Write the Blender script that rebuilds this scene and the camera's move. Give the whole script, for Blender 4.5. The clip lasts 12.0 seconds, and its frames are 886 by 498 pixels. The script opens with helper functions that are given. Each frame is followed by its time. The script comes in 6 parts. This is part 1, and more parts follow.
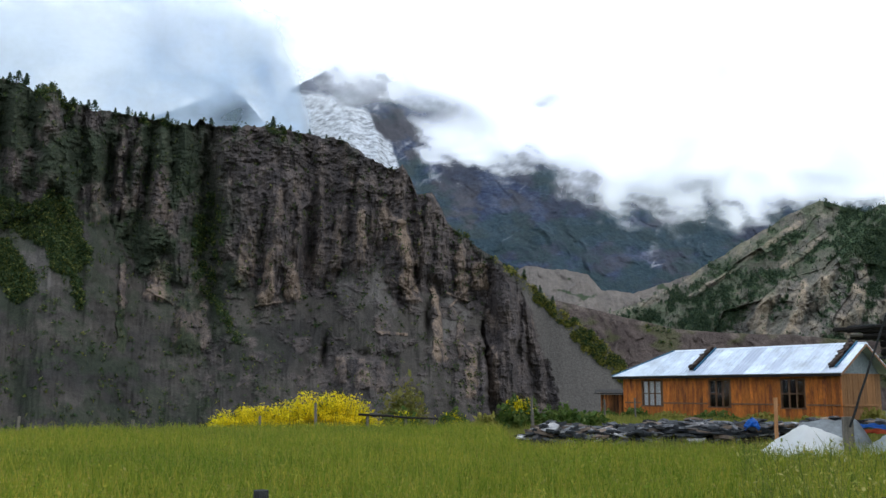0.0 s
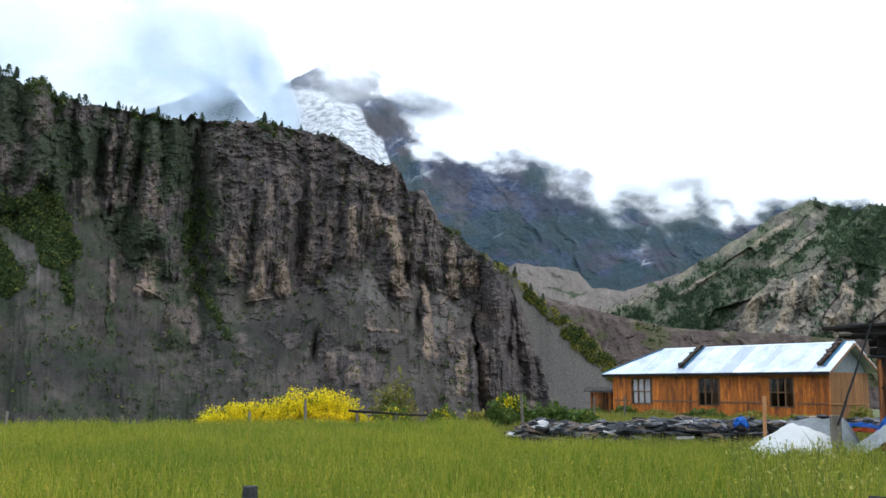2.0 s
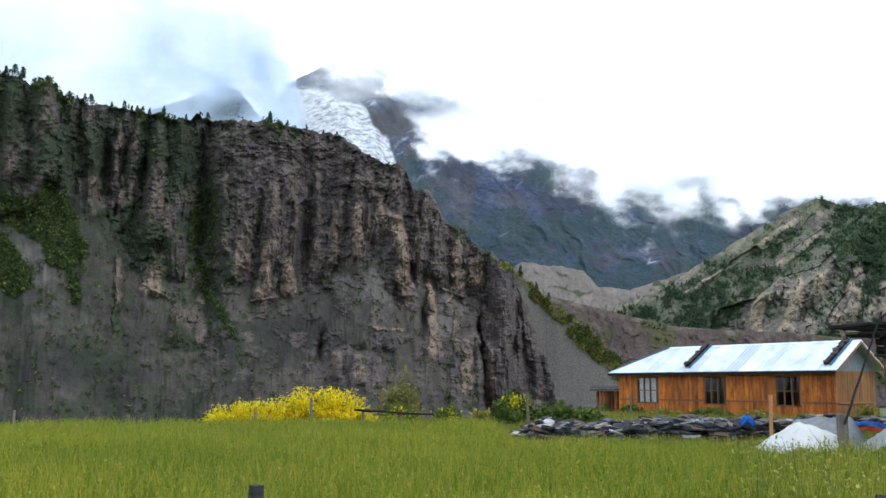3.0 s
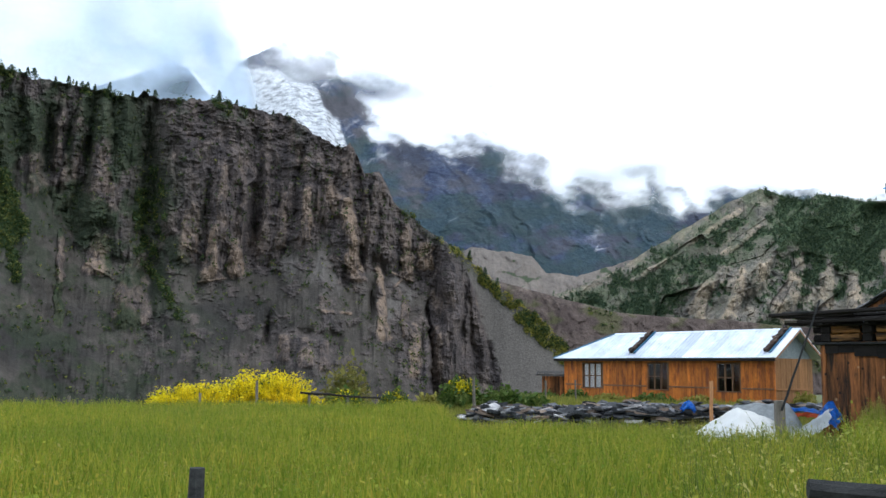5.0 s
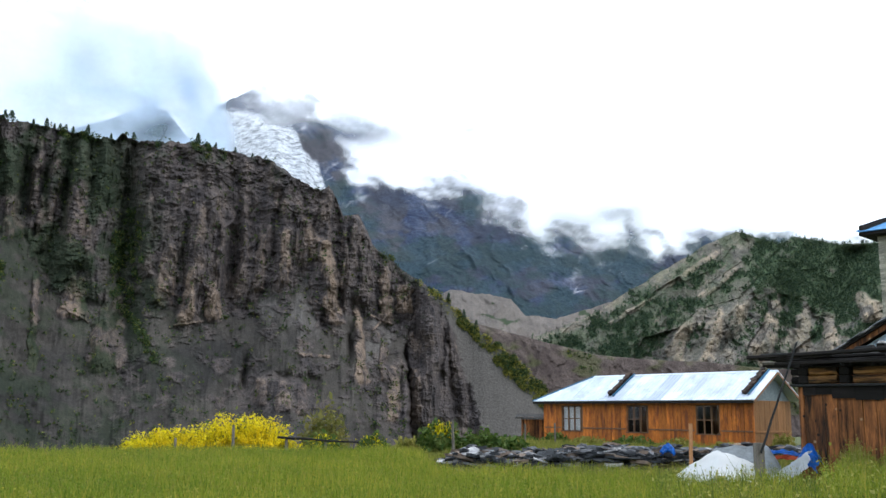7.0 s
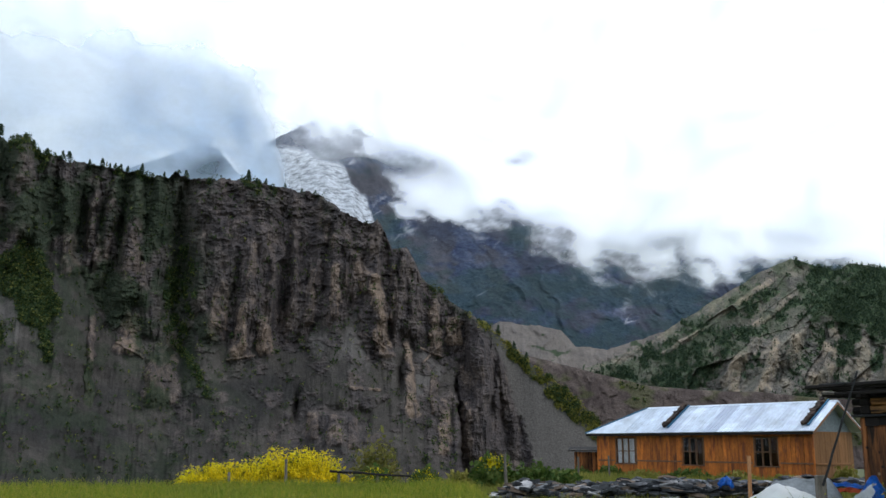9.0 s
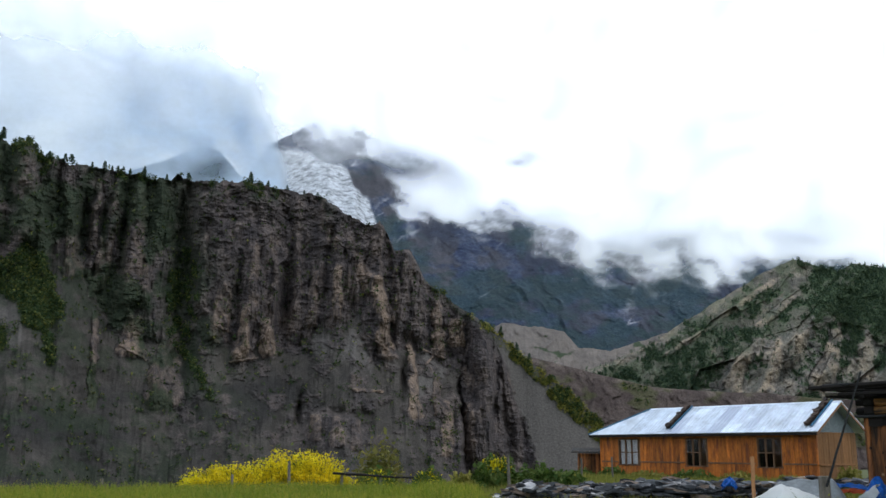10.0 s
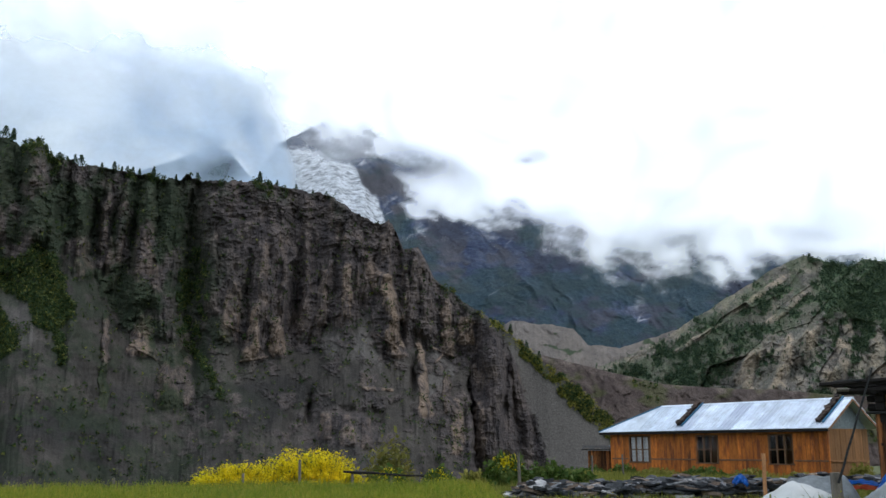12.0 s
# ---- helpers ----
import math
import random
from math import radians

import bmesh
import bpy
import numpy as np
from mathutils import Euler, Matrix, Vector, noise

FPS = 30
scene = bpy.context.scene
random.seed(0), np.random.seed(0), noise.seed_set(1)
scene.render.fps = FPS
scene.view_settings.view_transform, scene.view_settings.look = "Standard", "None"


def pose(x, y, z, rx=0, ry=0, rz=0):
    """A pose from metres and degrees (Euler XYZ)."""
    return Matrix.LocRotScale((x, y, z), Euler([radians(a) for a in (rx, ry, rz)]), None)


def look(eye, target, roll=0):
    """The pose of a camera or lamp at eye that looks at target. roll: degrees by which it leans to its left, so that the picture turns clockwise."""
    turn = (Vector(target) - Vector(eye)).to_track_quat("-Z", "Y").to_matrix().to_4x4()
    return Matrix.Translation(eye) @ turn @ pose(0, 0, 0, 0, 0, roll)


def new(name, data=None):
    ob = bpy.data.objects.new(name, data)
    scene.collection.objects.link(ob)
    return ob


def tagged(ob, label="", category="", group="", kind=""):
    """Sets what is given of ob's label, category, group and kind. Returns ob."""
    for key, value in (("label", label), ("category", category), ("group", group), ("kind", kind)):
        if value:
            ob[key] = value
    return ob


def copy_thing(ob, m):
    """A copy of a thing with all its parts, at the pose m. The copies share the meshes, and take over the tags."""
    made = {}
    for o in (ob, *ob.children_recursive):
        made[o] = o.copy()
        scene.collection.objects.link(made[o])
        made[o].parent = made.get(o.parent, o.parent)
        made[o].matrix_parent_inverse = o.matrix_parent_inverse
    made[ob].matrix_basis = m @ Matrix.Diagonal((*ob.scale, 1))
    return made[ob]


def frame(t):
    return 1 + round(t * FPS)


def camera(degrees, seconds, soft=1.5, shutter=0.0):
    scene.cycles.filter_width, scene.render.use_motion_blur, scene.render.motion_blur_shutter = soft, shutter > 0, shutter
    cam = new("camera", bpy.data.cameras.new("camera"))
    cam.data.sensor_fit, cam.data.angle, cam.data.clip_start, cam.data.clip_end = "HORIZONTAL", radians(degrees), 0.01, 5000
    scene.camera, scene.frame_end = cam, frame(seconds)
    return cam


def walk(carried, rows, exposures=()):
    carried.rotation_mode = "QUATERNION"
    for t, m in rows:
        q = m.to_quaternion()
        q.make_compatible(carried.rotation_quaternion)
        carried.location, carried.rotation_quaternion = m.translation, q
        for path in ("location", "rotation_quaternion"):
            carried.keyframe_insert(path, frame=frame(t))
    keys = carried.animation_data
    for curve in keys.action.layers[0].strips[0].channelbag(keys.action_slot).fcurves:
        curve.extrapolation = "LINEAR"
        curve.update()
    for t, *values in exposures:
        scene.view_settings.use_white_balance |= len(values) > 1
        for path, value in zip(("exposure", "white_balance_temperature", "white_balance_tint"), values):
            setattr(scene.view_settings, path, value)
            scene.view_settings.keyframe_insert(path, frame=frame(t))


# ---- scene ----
# ================= camera =================
cam = camera(50.0, 12.0, soft=1.5)
EYE = 1.5
ROWS = [  # seconds, x, yaw, pitch, roll
    (0.0, 0.0, 0.0, 8.491, 0.0), (0.5, 0.0, -0.128, 8.683, -0.027), (1.0, 0.0, -0.169, 8.626, 0.005),
    (1.5, 0.0, -0.485, 8.501, 0.065), (2.0, 0.0, -0.596, 8.304, -0.276), (2.5, 0.0, -0.129, 8.655, -0.163),
    (3.0, 0.0, -0.254, 8.243, -0.238), (3.2, 0.0, -0.345, 8.225, -0.24), (4.8, 0.015, -2.145, 7.083, -0.607), (5.0, 0.02, -3.389, 7.315, -0.729),
    (5.5, 0.025, -5.617, 7.584, -0.544), (6.0, 0.025, -6.026, 8.382, -0.581), (6.5, 0.02, -5.283, 9.197, -0.362),
    (7.0, 0.02, -4.645, 9.892, -0.508), (7.2, 0.02, -4.365, 10.29, -0.49), (8.8, 0.0, -1.62, 11.66, -0.25), (9.0, 0.0, -1.612, 11.803, -0.238), (9.5, 0.0, -1.355, 11.888, -0.122),
    (10.0, 0.0, -1.433, 11.899, -0.094), (10.5, 0.0, -1.268, 11.858, -0.028), (11.0, 0.0, -1.256, 11.871, 0.127),
    (11.5, 0.0, -1.022, 11.781, 0.221), (12.0, 0.0, -0.828, 11.787, 0.143),
]
STOPS = [(t, ev, 6080, 8) for t, ev in ((0.0, -0.4), (0.4, 0.0), (0.8, 0.06), (3.2, 0.06), (4.8, 0.06), (7.2, 0.06), (8.8, -0.54), (12.0, -0.54))]
walk(cam, [(t, pose(x, 0, EYE, 90 + pitch, roll, yaw)) for t, x, yaw, pitch, roll in ROWS], STOPS)

# ================= light: overcast daylight =================
world = bpy.data.worlds.new("overcast_sky")
world.use_nodes = True
scene.world = world
wn, wl = world.node_tree.nodes, world.node_tree.links
wn.clear()
w_out, w_bg = wn.new("ShaderNodeOutputWorld"), wn.new("ShaderNodeBackground")
w_sky = wn.new("ShaderNodeTexSky")
w_sky.sky_type, w_sky.sun_disc = "NISHITA", False
SUN_EL, SUN_AZ = 54.0, 112.0
w_sky.sun_elevation, w_sky.sun_rotation, w_sky.altitude = radians(SUN_EL), radians(SUN_AZ), 3300
w_dim = wn.new("ShaderNodeMixRGB")
w_dim.blend_type, w_dim.inputs[0].default_value = "MULTIPLY", 1.0
w_dim.inputs[2].default_value = (0.1, 0.1, 0.1, 1)
w_noise, w_ramp, w_mix, w_coord = (wn.new("ShaderNodeTexNoise"), wn.new("ShaderNodeValToRGB"),
                                   wn.new("ShaderNodeMixRGB"), wn.new("ShaderNodeTexCoord"))
w_noise.inputs["Scale"].default_value, w_noise.inputs["Detail"].default_value = 2.6, 6
w_noise.inputs["Roughness"].default_value = 0.5
w_ramp.color_ramp.elements[0].position, w_ramp.color_ramp.elements[0].color = 0.25, (0.93, 0.93, 0.93, 1)
w_ramp.color_ramp.elements[1].position, w_ramp.color_ramp.elements[1].color = 0.5, (1, 1, 1, 1)
w_mix.inputs[2].default_value = (1.29, 1.38, 1.47, 1)
wl.new(w_coord.outputs["Generated"], w_noise.inputs["Vector"])
wl.new(w_noise.outputs["Fac"], w_ramp.inputs["Fac"])
wl.new(w_sky.outputs["Color"], w_dim.inputs[1])
wl.new(w_ramp.outputs["Color"], w_mix.inputs[0])
wl.new(w_dim.outputs[0], w_mix.inputs[1])
wl.new(w_mix.outputs[0], w_bg.inputs["Color"])
wl.new(w_bg.outputs[0], w_out.inputs["Surface"])
w_bg.inputs["Strength"].default_value = 1.0

sun = new("sun", bpy.data.lights.new("sun", "SUN"))
sun.data.energy, sun.data.angle, sun.data.color = 1.5, radians(14), (1.0, 0.97, 0.92)
sun.matrix_world = look((math.sin(radians(SUN_AZ)) * math.cos(radians(SUN_EL)) * 100,
                         math.cos(radians(SUN_AZ)) * math.cos(radians(SUN_EL)) * 100,
                         math.sin(radians(SUN_EL)) * 100), (0, 0, 0))


# ================= noise =================
def _hash(ix, iy, seed):
    h = (ix.astype(np.int64) * 374761393 + iy.astype(np.int64) * 668265263 + seed * 1442695041) & 0xFFFFFFFF
    h = ((h ^ (h >> 13)) * 1274126177) & 0xFFFFFFFF
    return ((h ^ (h >> 16)) & 0xFFFFFF) / float(0xFFFFFF)


def gnoise(x, y, seed=0):
    """Gradient noise, about -1 to 1."""
    x, y = np.asarray(x, float), np.asarray(y, float)
    ix, iy = np.floor(x), np.floor(y)
    fx, fy = x - ix, y - iy
    u, v = fx * fx * fx * (fx * (fx * 6 - 15) + 10), fy * fy * fy * (fy * (fy * 6 - 15) + 10)

    def corner(dx, dy):
        a = _hash(ix + dx, iy + dy, seed) * 2 * np.pi
        return np.cos(a) * (fx - dx) + np.sin(a) * (fy - dy)

    low = corner(0, 0) * (1 - u) + corner(1, 0) * u
    high = corner(0, 1) * (1 - u) + corner(1, 1) * u
    return (low * (1 - v) + high * v) * 1.45


def fbm(x, y, octaves=4, seed=0, gain=0.5):
    total, amp = 0, 1.0
    for o in range(octaves):
        total = total + amp * gnoise(x * 2 ** o + 17.3 * o, y * 2 ** o - 9.1 * o, seed + o)
        amp *= gain
    return total


def ridged(x, y, octaves=3, seed=0, gain=0.5):
    """0 in the hollows, about 1 on sharp crests."""
    total, amp, norm = 0, 1.0, 0
    for o in range(octaves):
        total = total + amp * (1 - np.abs(gnoise(x * 2 ** o + 5.7 * o, y * 2 ** o + 3.3 * o, seed + o)) * 1.6)
        norm += amp
        amp *= gain
    return total / norm


def blocky(x, y, seed=0):
    """Angular blocks: each cell a tilted facet of its own height, about -1 to 1."""
    x, y = np.asarray(x, float), np.asarray(y, float)
    ix, iy = np.floor(x), np.floor(y)
    best, value = np.full(x.shape, 9.0), np.zeros(x.shape)
    for dx in (-1, 0, 1):
        for dy in (-1, 0, 1):
            cx_, cy_ = ix + dx, iy + dy
            px, py = x - cx_ - _hash(cx_, cy_, seed), y - cy_ - _hash(cx_, cy_, seed + 1)
            dist = px * px + py * py
            tilt = (_hash(cx_, cy_, seed + 2) * 2 - 1) + 0.9 * (_hash(cx_, cy_, seed + 3) * 2 - 1) * px + 0.9 * (_hash(cx_, cy_, seed + 4) * 2 - 1) * py
            near = dist < best
            best, value = np.where(near, dist, best), np.where(near, tilt, value)
    return value


def smooth(a, b, x):
    t = np.clip((x - a) / (b - a), 0, 1)
    return t * t * (3 - 2 * t)


def knots(table, x):
    return np.interp(x, [p[0] for p in table], [p[1] for p in table])


# ================= materials =================
def nodes_of(name):
    m = bpy.data.materials.new(name)
    m.use_nodes = True
    nt = m.node_tree
    return m, nt.nodes, nt.links, nt.nodes["Principled BSDF"]


def ramp_of(n, stops):
    r = n.new("ShaderNodeValToRGB")
    e = r.color_ramp.elements
    while len(e) < len(stops):
        e.new(0.5)
    for k, (p, c) in enumerate(stops):
        e[k].position, e[k].color = p, (*c, 1)
    return r


def noise_of(n, l, coord, scale, detail=6, rough=0.6, stretch=(1, 1, 1)):
    m, t = n.new("ShaderNodeMapping"), n.new("ShaderNodeTexNoise")
    m.inputs["Scale"].default_value = stretch
    t.inputs["Scale"].default_value, t.inputs["Detail"].default_value, t.inputs["Roughness"].default_value = scale, detail, rough
    l.new(coord, m.inputs["Vector"])
    l.new(m.outputs[0], t.inputs["Vector"])
    return t.outputs["Fac"]


def mixed(n, l, fac, a, b, mode="MIX"):
    m = n.new("ShaderNodeMixRGB")
    m.blend_type = mode
    for k, v in ((0, fac), (1, a), (2, b)):
        if isinstance(v, (int, float)):
            m.inputs[k].default_value = v
        elif isinstance(v, tuple):
            m.inputs[k].default_value = (*v, 1)
        else:
            l.new(v, m.inputs[k])
    return m.outputs[0]


def bumped(n, l, bsdf, height, strength, distance):
    b = n.new("ShaderNodeBump")
    b.inputs["Strength"].default_value, b.inputs["Distance"].default_value = strength, distance
    l.new(height, b.inputs["Height"])
    l.new(b.outputs[0], bsdf.inputs["Normal"])


def surface(name, c1, c2, scale=4.0, stretch=(1, 1, 1), rough=0.85, metal=0.0, fine=8.0, bump=0.3, dist=0.01,
            vary=0.0, spec=0.3, dirt=None, spread=0.52, knots_at=0.0, mottle=1.0):
    """A two-tone worn surface: broad mottling, fine grain, relief; vary: how far alike pieces differ."""
    m, n, l, b = nodes_of(name)
    co = n.new("ShaderNodeTexCoord").outputs["Object"]
    info = n.new("ShaderNodeObjectInfo").outputs["Random"]
    if vary:
        off = n.new("ShaderNodeVectorMath")
        off.operation = "MULTIPLY_ADD"
        off.inputs[1].default_value = (13.0, 7.0, 5.0)
        l.new(info, off.inputs[0])
        l.new(co, off.inputs[2])
        co = off.outputs[0]
    broad = noise_of(n, l, co, scale, 5, 0.6, stretch)
    grain = noise_of(n, l, co, scale * fine, 4, 0.7, stretch)
    col = ramp_of(n, [(0.3, c1), (0.7, c2)])
    l.new(broad, col.inputs[0])
    gr = ramp_of(n, [(0.3, (1 - 0.3 * mottle,) * 3), (0.7, (1 + 0.25 * mottle,) * 3)])
    l.new(grain, gr.inputs[0])
    out = mixed(n, l, 1.0, col.outputs[0], gr.outputs[0], "MULTIPLY")
    if dirt:
        dm = ramp_of(n, [(spread, (0, 0, 0)), (spread + 0.13, (1, 1, 1))])
        l.new(noise_of(n, l, co, scale * 0.6, 7, 0.7, stretch), dm.inputs[0])
        out = mixed(n, l, dm.outputs[0], out, dirt)
    if knots_at:
        for scale_k, edge, tone in ((knots_at, 0.1, (0.012, 0.009, 0.008)), (knots_at * 0.7, 0.06, (0.5, 0.36, 0.22))):
            vo, kr = n.new("ShaderNodeTexVoronoi"), ramp_of(n, [(edge, (1, 1, 1)), (edge + 0.07, (0, 0, 0))])
            vo.inputs["Scale"].default_value = scale_k
            l.new(co, vo.inputs["Vector"])
            l.new(vo.outputs["Distance"], kr.inputs[0])
            out = mixed(n, l, kr.outputs[0], out, tone)
    if vary:
        vr = ramp_of(n, [(0.0, (1 - vary, 1 - vary, 1 - vary)), (1.0, (1 + vary, 1 + vary * 0.8, 1 + vary * 0.7))])
        l.new(info, vr.inputs[0])
        out = mixed(n, l, 1.0, out, vr.outputs[0], "MULTIPLY")
    l.new(out, b.inputs["Base Color"])
    b.inputs["Roughness"].default_value, b.inputs["Metallic"].default_value = rough, metal
    b.inputs["Specular IOR Level"].default_value = spec
    if bump:
        bumped(n, l, b, grain, bump, dist)
    return m


def foliage(name, stops, rough=0.7, through_light=0.35):
    """Leaves: each leaf its own tone; light passes through."""
    m, n, l, b = nodes_of(name)
    rnd = n.new("ShaderNodeNewGeometry").outputs["Random Per Island"]
    r = ramp_of(n, stops)
    l.new(rnd, r.inputs[0])
    co = n.new("ShaderNodeTexCoord").outputs["Object"]
    patch = ramp_of(n, [(0.3, (0.69, 0.79, 0.67)), (0.7, (1.34, 1.18, 1.06))])
    l.new(noise_of(n, l, co, 0.3, 4), patch.inputs[0])
    col = mixed(n, l, 1.0, r.outputs[0], patch.outputs[0], "MULTIPLY")
    l.new(col, b.inputs["Base Color"])
    b.inputs["Roughness"].default_value, b.inputs["Specular IOR Level"].default_value = rough, 0.2
    tr = n.new("ShaderNodeBsdfTranslucent")
    l.new(col, tr.inputs["Color"])
    mx = n.new("ShaderNodeMixShader")
    mx.inputs[0].default_value = through_light
    l.new(b.outputs[0], mx.inputs[1])
    l.new(tr.outputs[0], mx.inputs[2])
    l.new(mx.outputs[0], n["Material Output"].inputs["Surface"])
    return m


def attr_of(n, name):
    a = n.new("ShaderNodeAttribute")
    a.attribute_name = name
    return a.outputs["Fac"]


def mountain_mat(name, rock, scree, green, pale, size, bump=0.6, dist=2.0, ice=(0.75, 0.8, 0.86), grit=1.0):
    """Rock, scree, plant cover, pale staining and ice, mixed by the terrain's own masks and by noise at two scales."""
    m, n, l, b = nodes_of(name)
    co = n.new("ShaderNodeTexCoord").outputs["Object"]
    big = noise_of(n, l, co, 1 / (6 * size), 5, 0.6)
    mid = noise_of(n, l, co, 1 / size, 7, 0.68, (1, 1, 0.45))
    fine = noise_of(n, l, co, 7 / size, 6, 0.72, (1, 1, 0.8))
    rk = ramp_of(n, [(0.3, rock[0]), (0.5, rock[1]), (0.7, rock[2])])
    l.new(mid, rk.inputs[0])
    fr = ramp_of(n, [(0.32, (1 - 0.42 * grit,) * 3), (0.5, (1.0, 1.0, 1.0)), (0.68, (1 + 0.4 * grit, 1 + 0.37 * grit, 1 + 0.34 * grit))])
    l.new(fine, fr.inputs[0])
    rocks = mixed(n, l, 1.0, rk.outputs[0], fr.outputs[0], "MULTIPLY")
    warp, blocks, stretch = n.new("ShaderNodeVectorMath"), n.new("ShaderNodeTexVoronoi"), n.new("ShaderNodeMapping")
    warp.operation = "MULTIPLY_ADD"
    warp.inputs[1].default_value = (size * 0.5,) * 3
    l.new(mid, warp.inputs[0])
    l.new(co, warp.inputs[2])
    stretch.inputs["Scale"].default_value = (1, 1, 1.5)
    l.new(warp.outputs[0], stretch.inputs["Vector"])
    l.new(stretch.outputs[0], blocks.inputs["Vector"])
    blocks.inputs["Scale"].default_value = 4.5 / size
    bt = ramp_of(n, [(0.0, (1 - 0.24 * grit,) * 3), (1.0, (1 + 0.24 * grit,) * 3)])
    l.new(blocks.outputs["Color"], bt.inputs[0])
    rocks = mixed(n, l, 1.0, rocks, bt.outputs[0], "MULTIPLY")
    rill = ramp_of(n, [(0.34, (1 - 0.2 * grit, 1 - 0.19 * grit, 1 - 0.18 * grit)), (0.66, (1 + 0.19 * grit, 1 + 0.18 * grit, 1 + 0.17 * grit))])
    l.new(noise_of(n, l, co, 2.6 / size, 5, 0.6, (1, 1, 0.13)), rill.inputs[0])
    rocks = mixed(n, l, 1.0, rocks, rill.outputs[0], "MULTIPLY")
    stain = n.new("ShaderNodeMath")
    stain.operation = "MULTIPLY"
    l.new(attr_of(n, "pale"), stain.inputs[0])
    st = ramp_of(n, [(0.41, (0.12, 0.12, 0.12)), (0.56, (1, 1, 1))])
    l.new(mid, st.inputs[0])
    l.new(st.outputs[0], stain.inputs[1])
    pl = mixed(n, l, 1.0, pale, fr.outputs[0], "MULTIPLY")
    rocks = mixed(n, l, stain.outputs[0], rocks, pl)
    sc = ramp_of(n, [(0.4, scree[0]), (0.6, scree[1])])
    l.new(big, sc.inputs[0])
    fs = ramp_of(n, [(0.3, (1 - 0.3 * grit,) * 3), (0.7, (1 + 0.28 * grit,) * 3)])
    l.new(fine, fs.inputs[0])
    screes = mixed(n, l, 1.0, sc.outputs[0], fs.outputs[0], "MULTIPLY")
    fm = ramp_of(n, [(0.35, (1 - 0.25 * grit,) * 3), (0.65, (1 + 0.2 * grit,) * 3)])
    l.new(mid, fm.inputs[0])
    screes = mixed(n, l, 1.0, screes, fm.outputs[0], "MULTIPLY")
    screes = mixed(n, l, 0.18, screes, rill.outputs[0], "MULTIPLY")
    dusty = mixed(n, l, 1.0, (0.13, 0.119, 0.113), fs.outputs[0], "MULTIPLY")
    screes = mixed(n, l, attr_of(n, "dry"), screes, dusty)
    col = mixed(n, l, attr_of(n, "rock"), screes, rocks)
    gm = ramp_of(n, [(0.35, green[0]), (0.65, green[1])])
    l.new(fine, gm.inputs[0])
    col = mixed(n, l, attr_of(n, "green"), col, gm.outputs[0])
    ic = ramp_of(n, [(0.38, tuple(v * 0.35 for v in ice)), (0.5, tuple(v * 0.72 for v in ice)), (0.6, ice)])
    l.new(noise_of(n, l, co, 2.6 / size, 6, 0.7, (1, 1, 1.6)), ic.inputs[0])
    col = mixed(n, l, attr_of(n, "ice"), col, ic.outputs[0])
    l.new(col, b.inputs["Base Color"])
    b.inputs["Roughness"].default_value, b.inputs["Specular IOR Level"].default_value = 0.95, 0.1
    add = n.new("ShaderNodeMath")
    add.operation = "ADD"
    soft = n.new("ShaderNodeMath")
    soft.operation, soft.inputs[1].default_value = "MULTIPLY", 0.4
    l.new(blocks.outputs["Distance"], soft.inputs[0])
    l.new(soft.outputs[0], add.inputs[0])
    l.new(fine, add.inputs[1])
    bumped(n, l, b, add.outputs[0], bump, dist)
    return m


# Rock tones carry a slight blue shift for distance haze.
M_CLIFF = mountain_mat("cliff_rock", ((0.04, 0.037, 0.042), (0.082, 0.07, 0.07), (0.152, 0.124, 0.114)),
                       ((0.038, 0.036, 0.035), (0.077, 0.069, 0.062)), ((0.017, 0.03, 0.021), (0.042, 0.056, 0.028)),
                       (0.235, 0.176, 0.135), 8.0, 0.42, 2.0, grit=1.0)
M_HILL = mountain_mat("hill_rock", ((0.085, 0.083, 0.083), (0.175, 0.162, 0.145), (0.33, 0.285, 0.225)),
                      ((0.115, 0.115, 0.09), (0.18, 0.168, 0.13)), ((0.045, 0.078, 0.048), (0.095, 0.135, 0.062)),
                      (0.38, 0.305, 0.225), 22.0, 0.55, 4.0, grit=0.65)
M_MORAINE = mountain_mat("moraine_rubble", ((0.055, 0.042, 0.04), (0.09, 0.07, 0.064), (0.14, 0.115, 0.103)),
                         ((0.065, 0.05, 0.047), (0.1, 0.079, 0.072)), ((0.05, 0.06, 0.02), (0.09, 0.1, 0.035)),
                         (0.24, 0.2, 0.17), 10.0, 0.6, 2.0)
M_SAND = mountain_mat("pale_moraine", ((0.105, 0.092, 0.088), (0.155, 0.136, 0.125), (0.22, 0.188, 0.166)),
                      ((0.12, 0.108, 0.103), (0.172, 0.151, 0.138)), ((0.03, 0.05, 0.03), (0.05, 0.075, 0.035)),
                      (0.34, 0.285, 0.235), 25.0, 0.4, 4.0, grit=0.5)
# Distance haze is put into these colours: bluer, with weaker contrast.
M_FAR = mountain_mat("far_slope_haze_blue", ((0.028, 0.039, 0.08), (0.049, 0.063, 0.104), (0.096, 0.107, 0.148)),
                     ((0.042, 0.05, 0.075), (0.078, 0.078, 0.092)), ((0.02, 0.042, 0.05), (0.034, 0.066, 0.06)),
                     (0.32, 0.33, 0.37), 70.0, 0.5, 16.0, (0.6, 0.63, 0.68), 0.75)

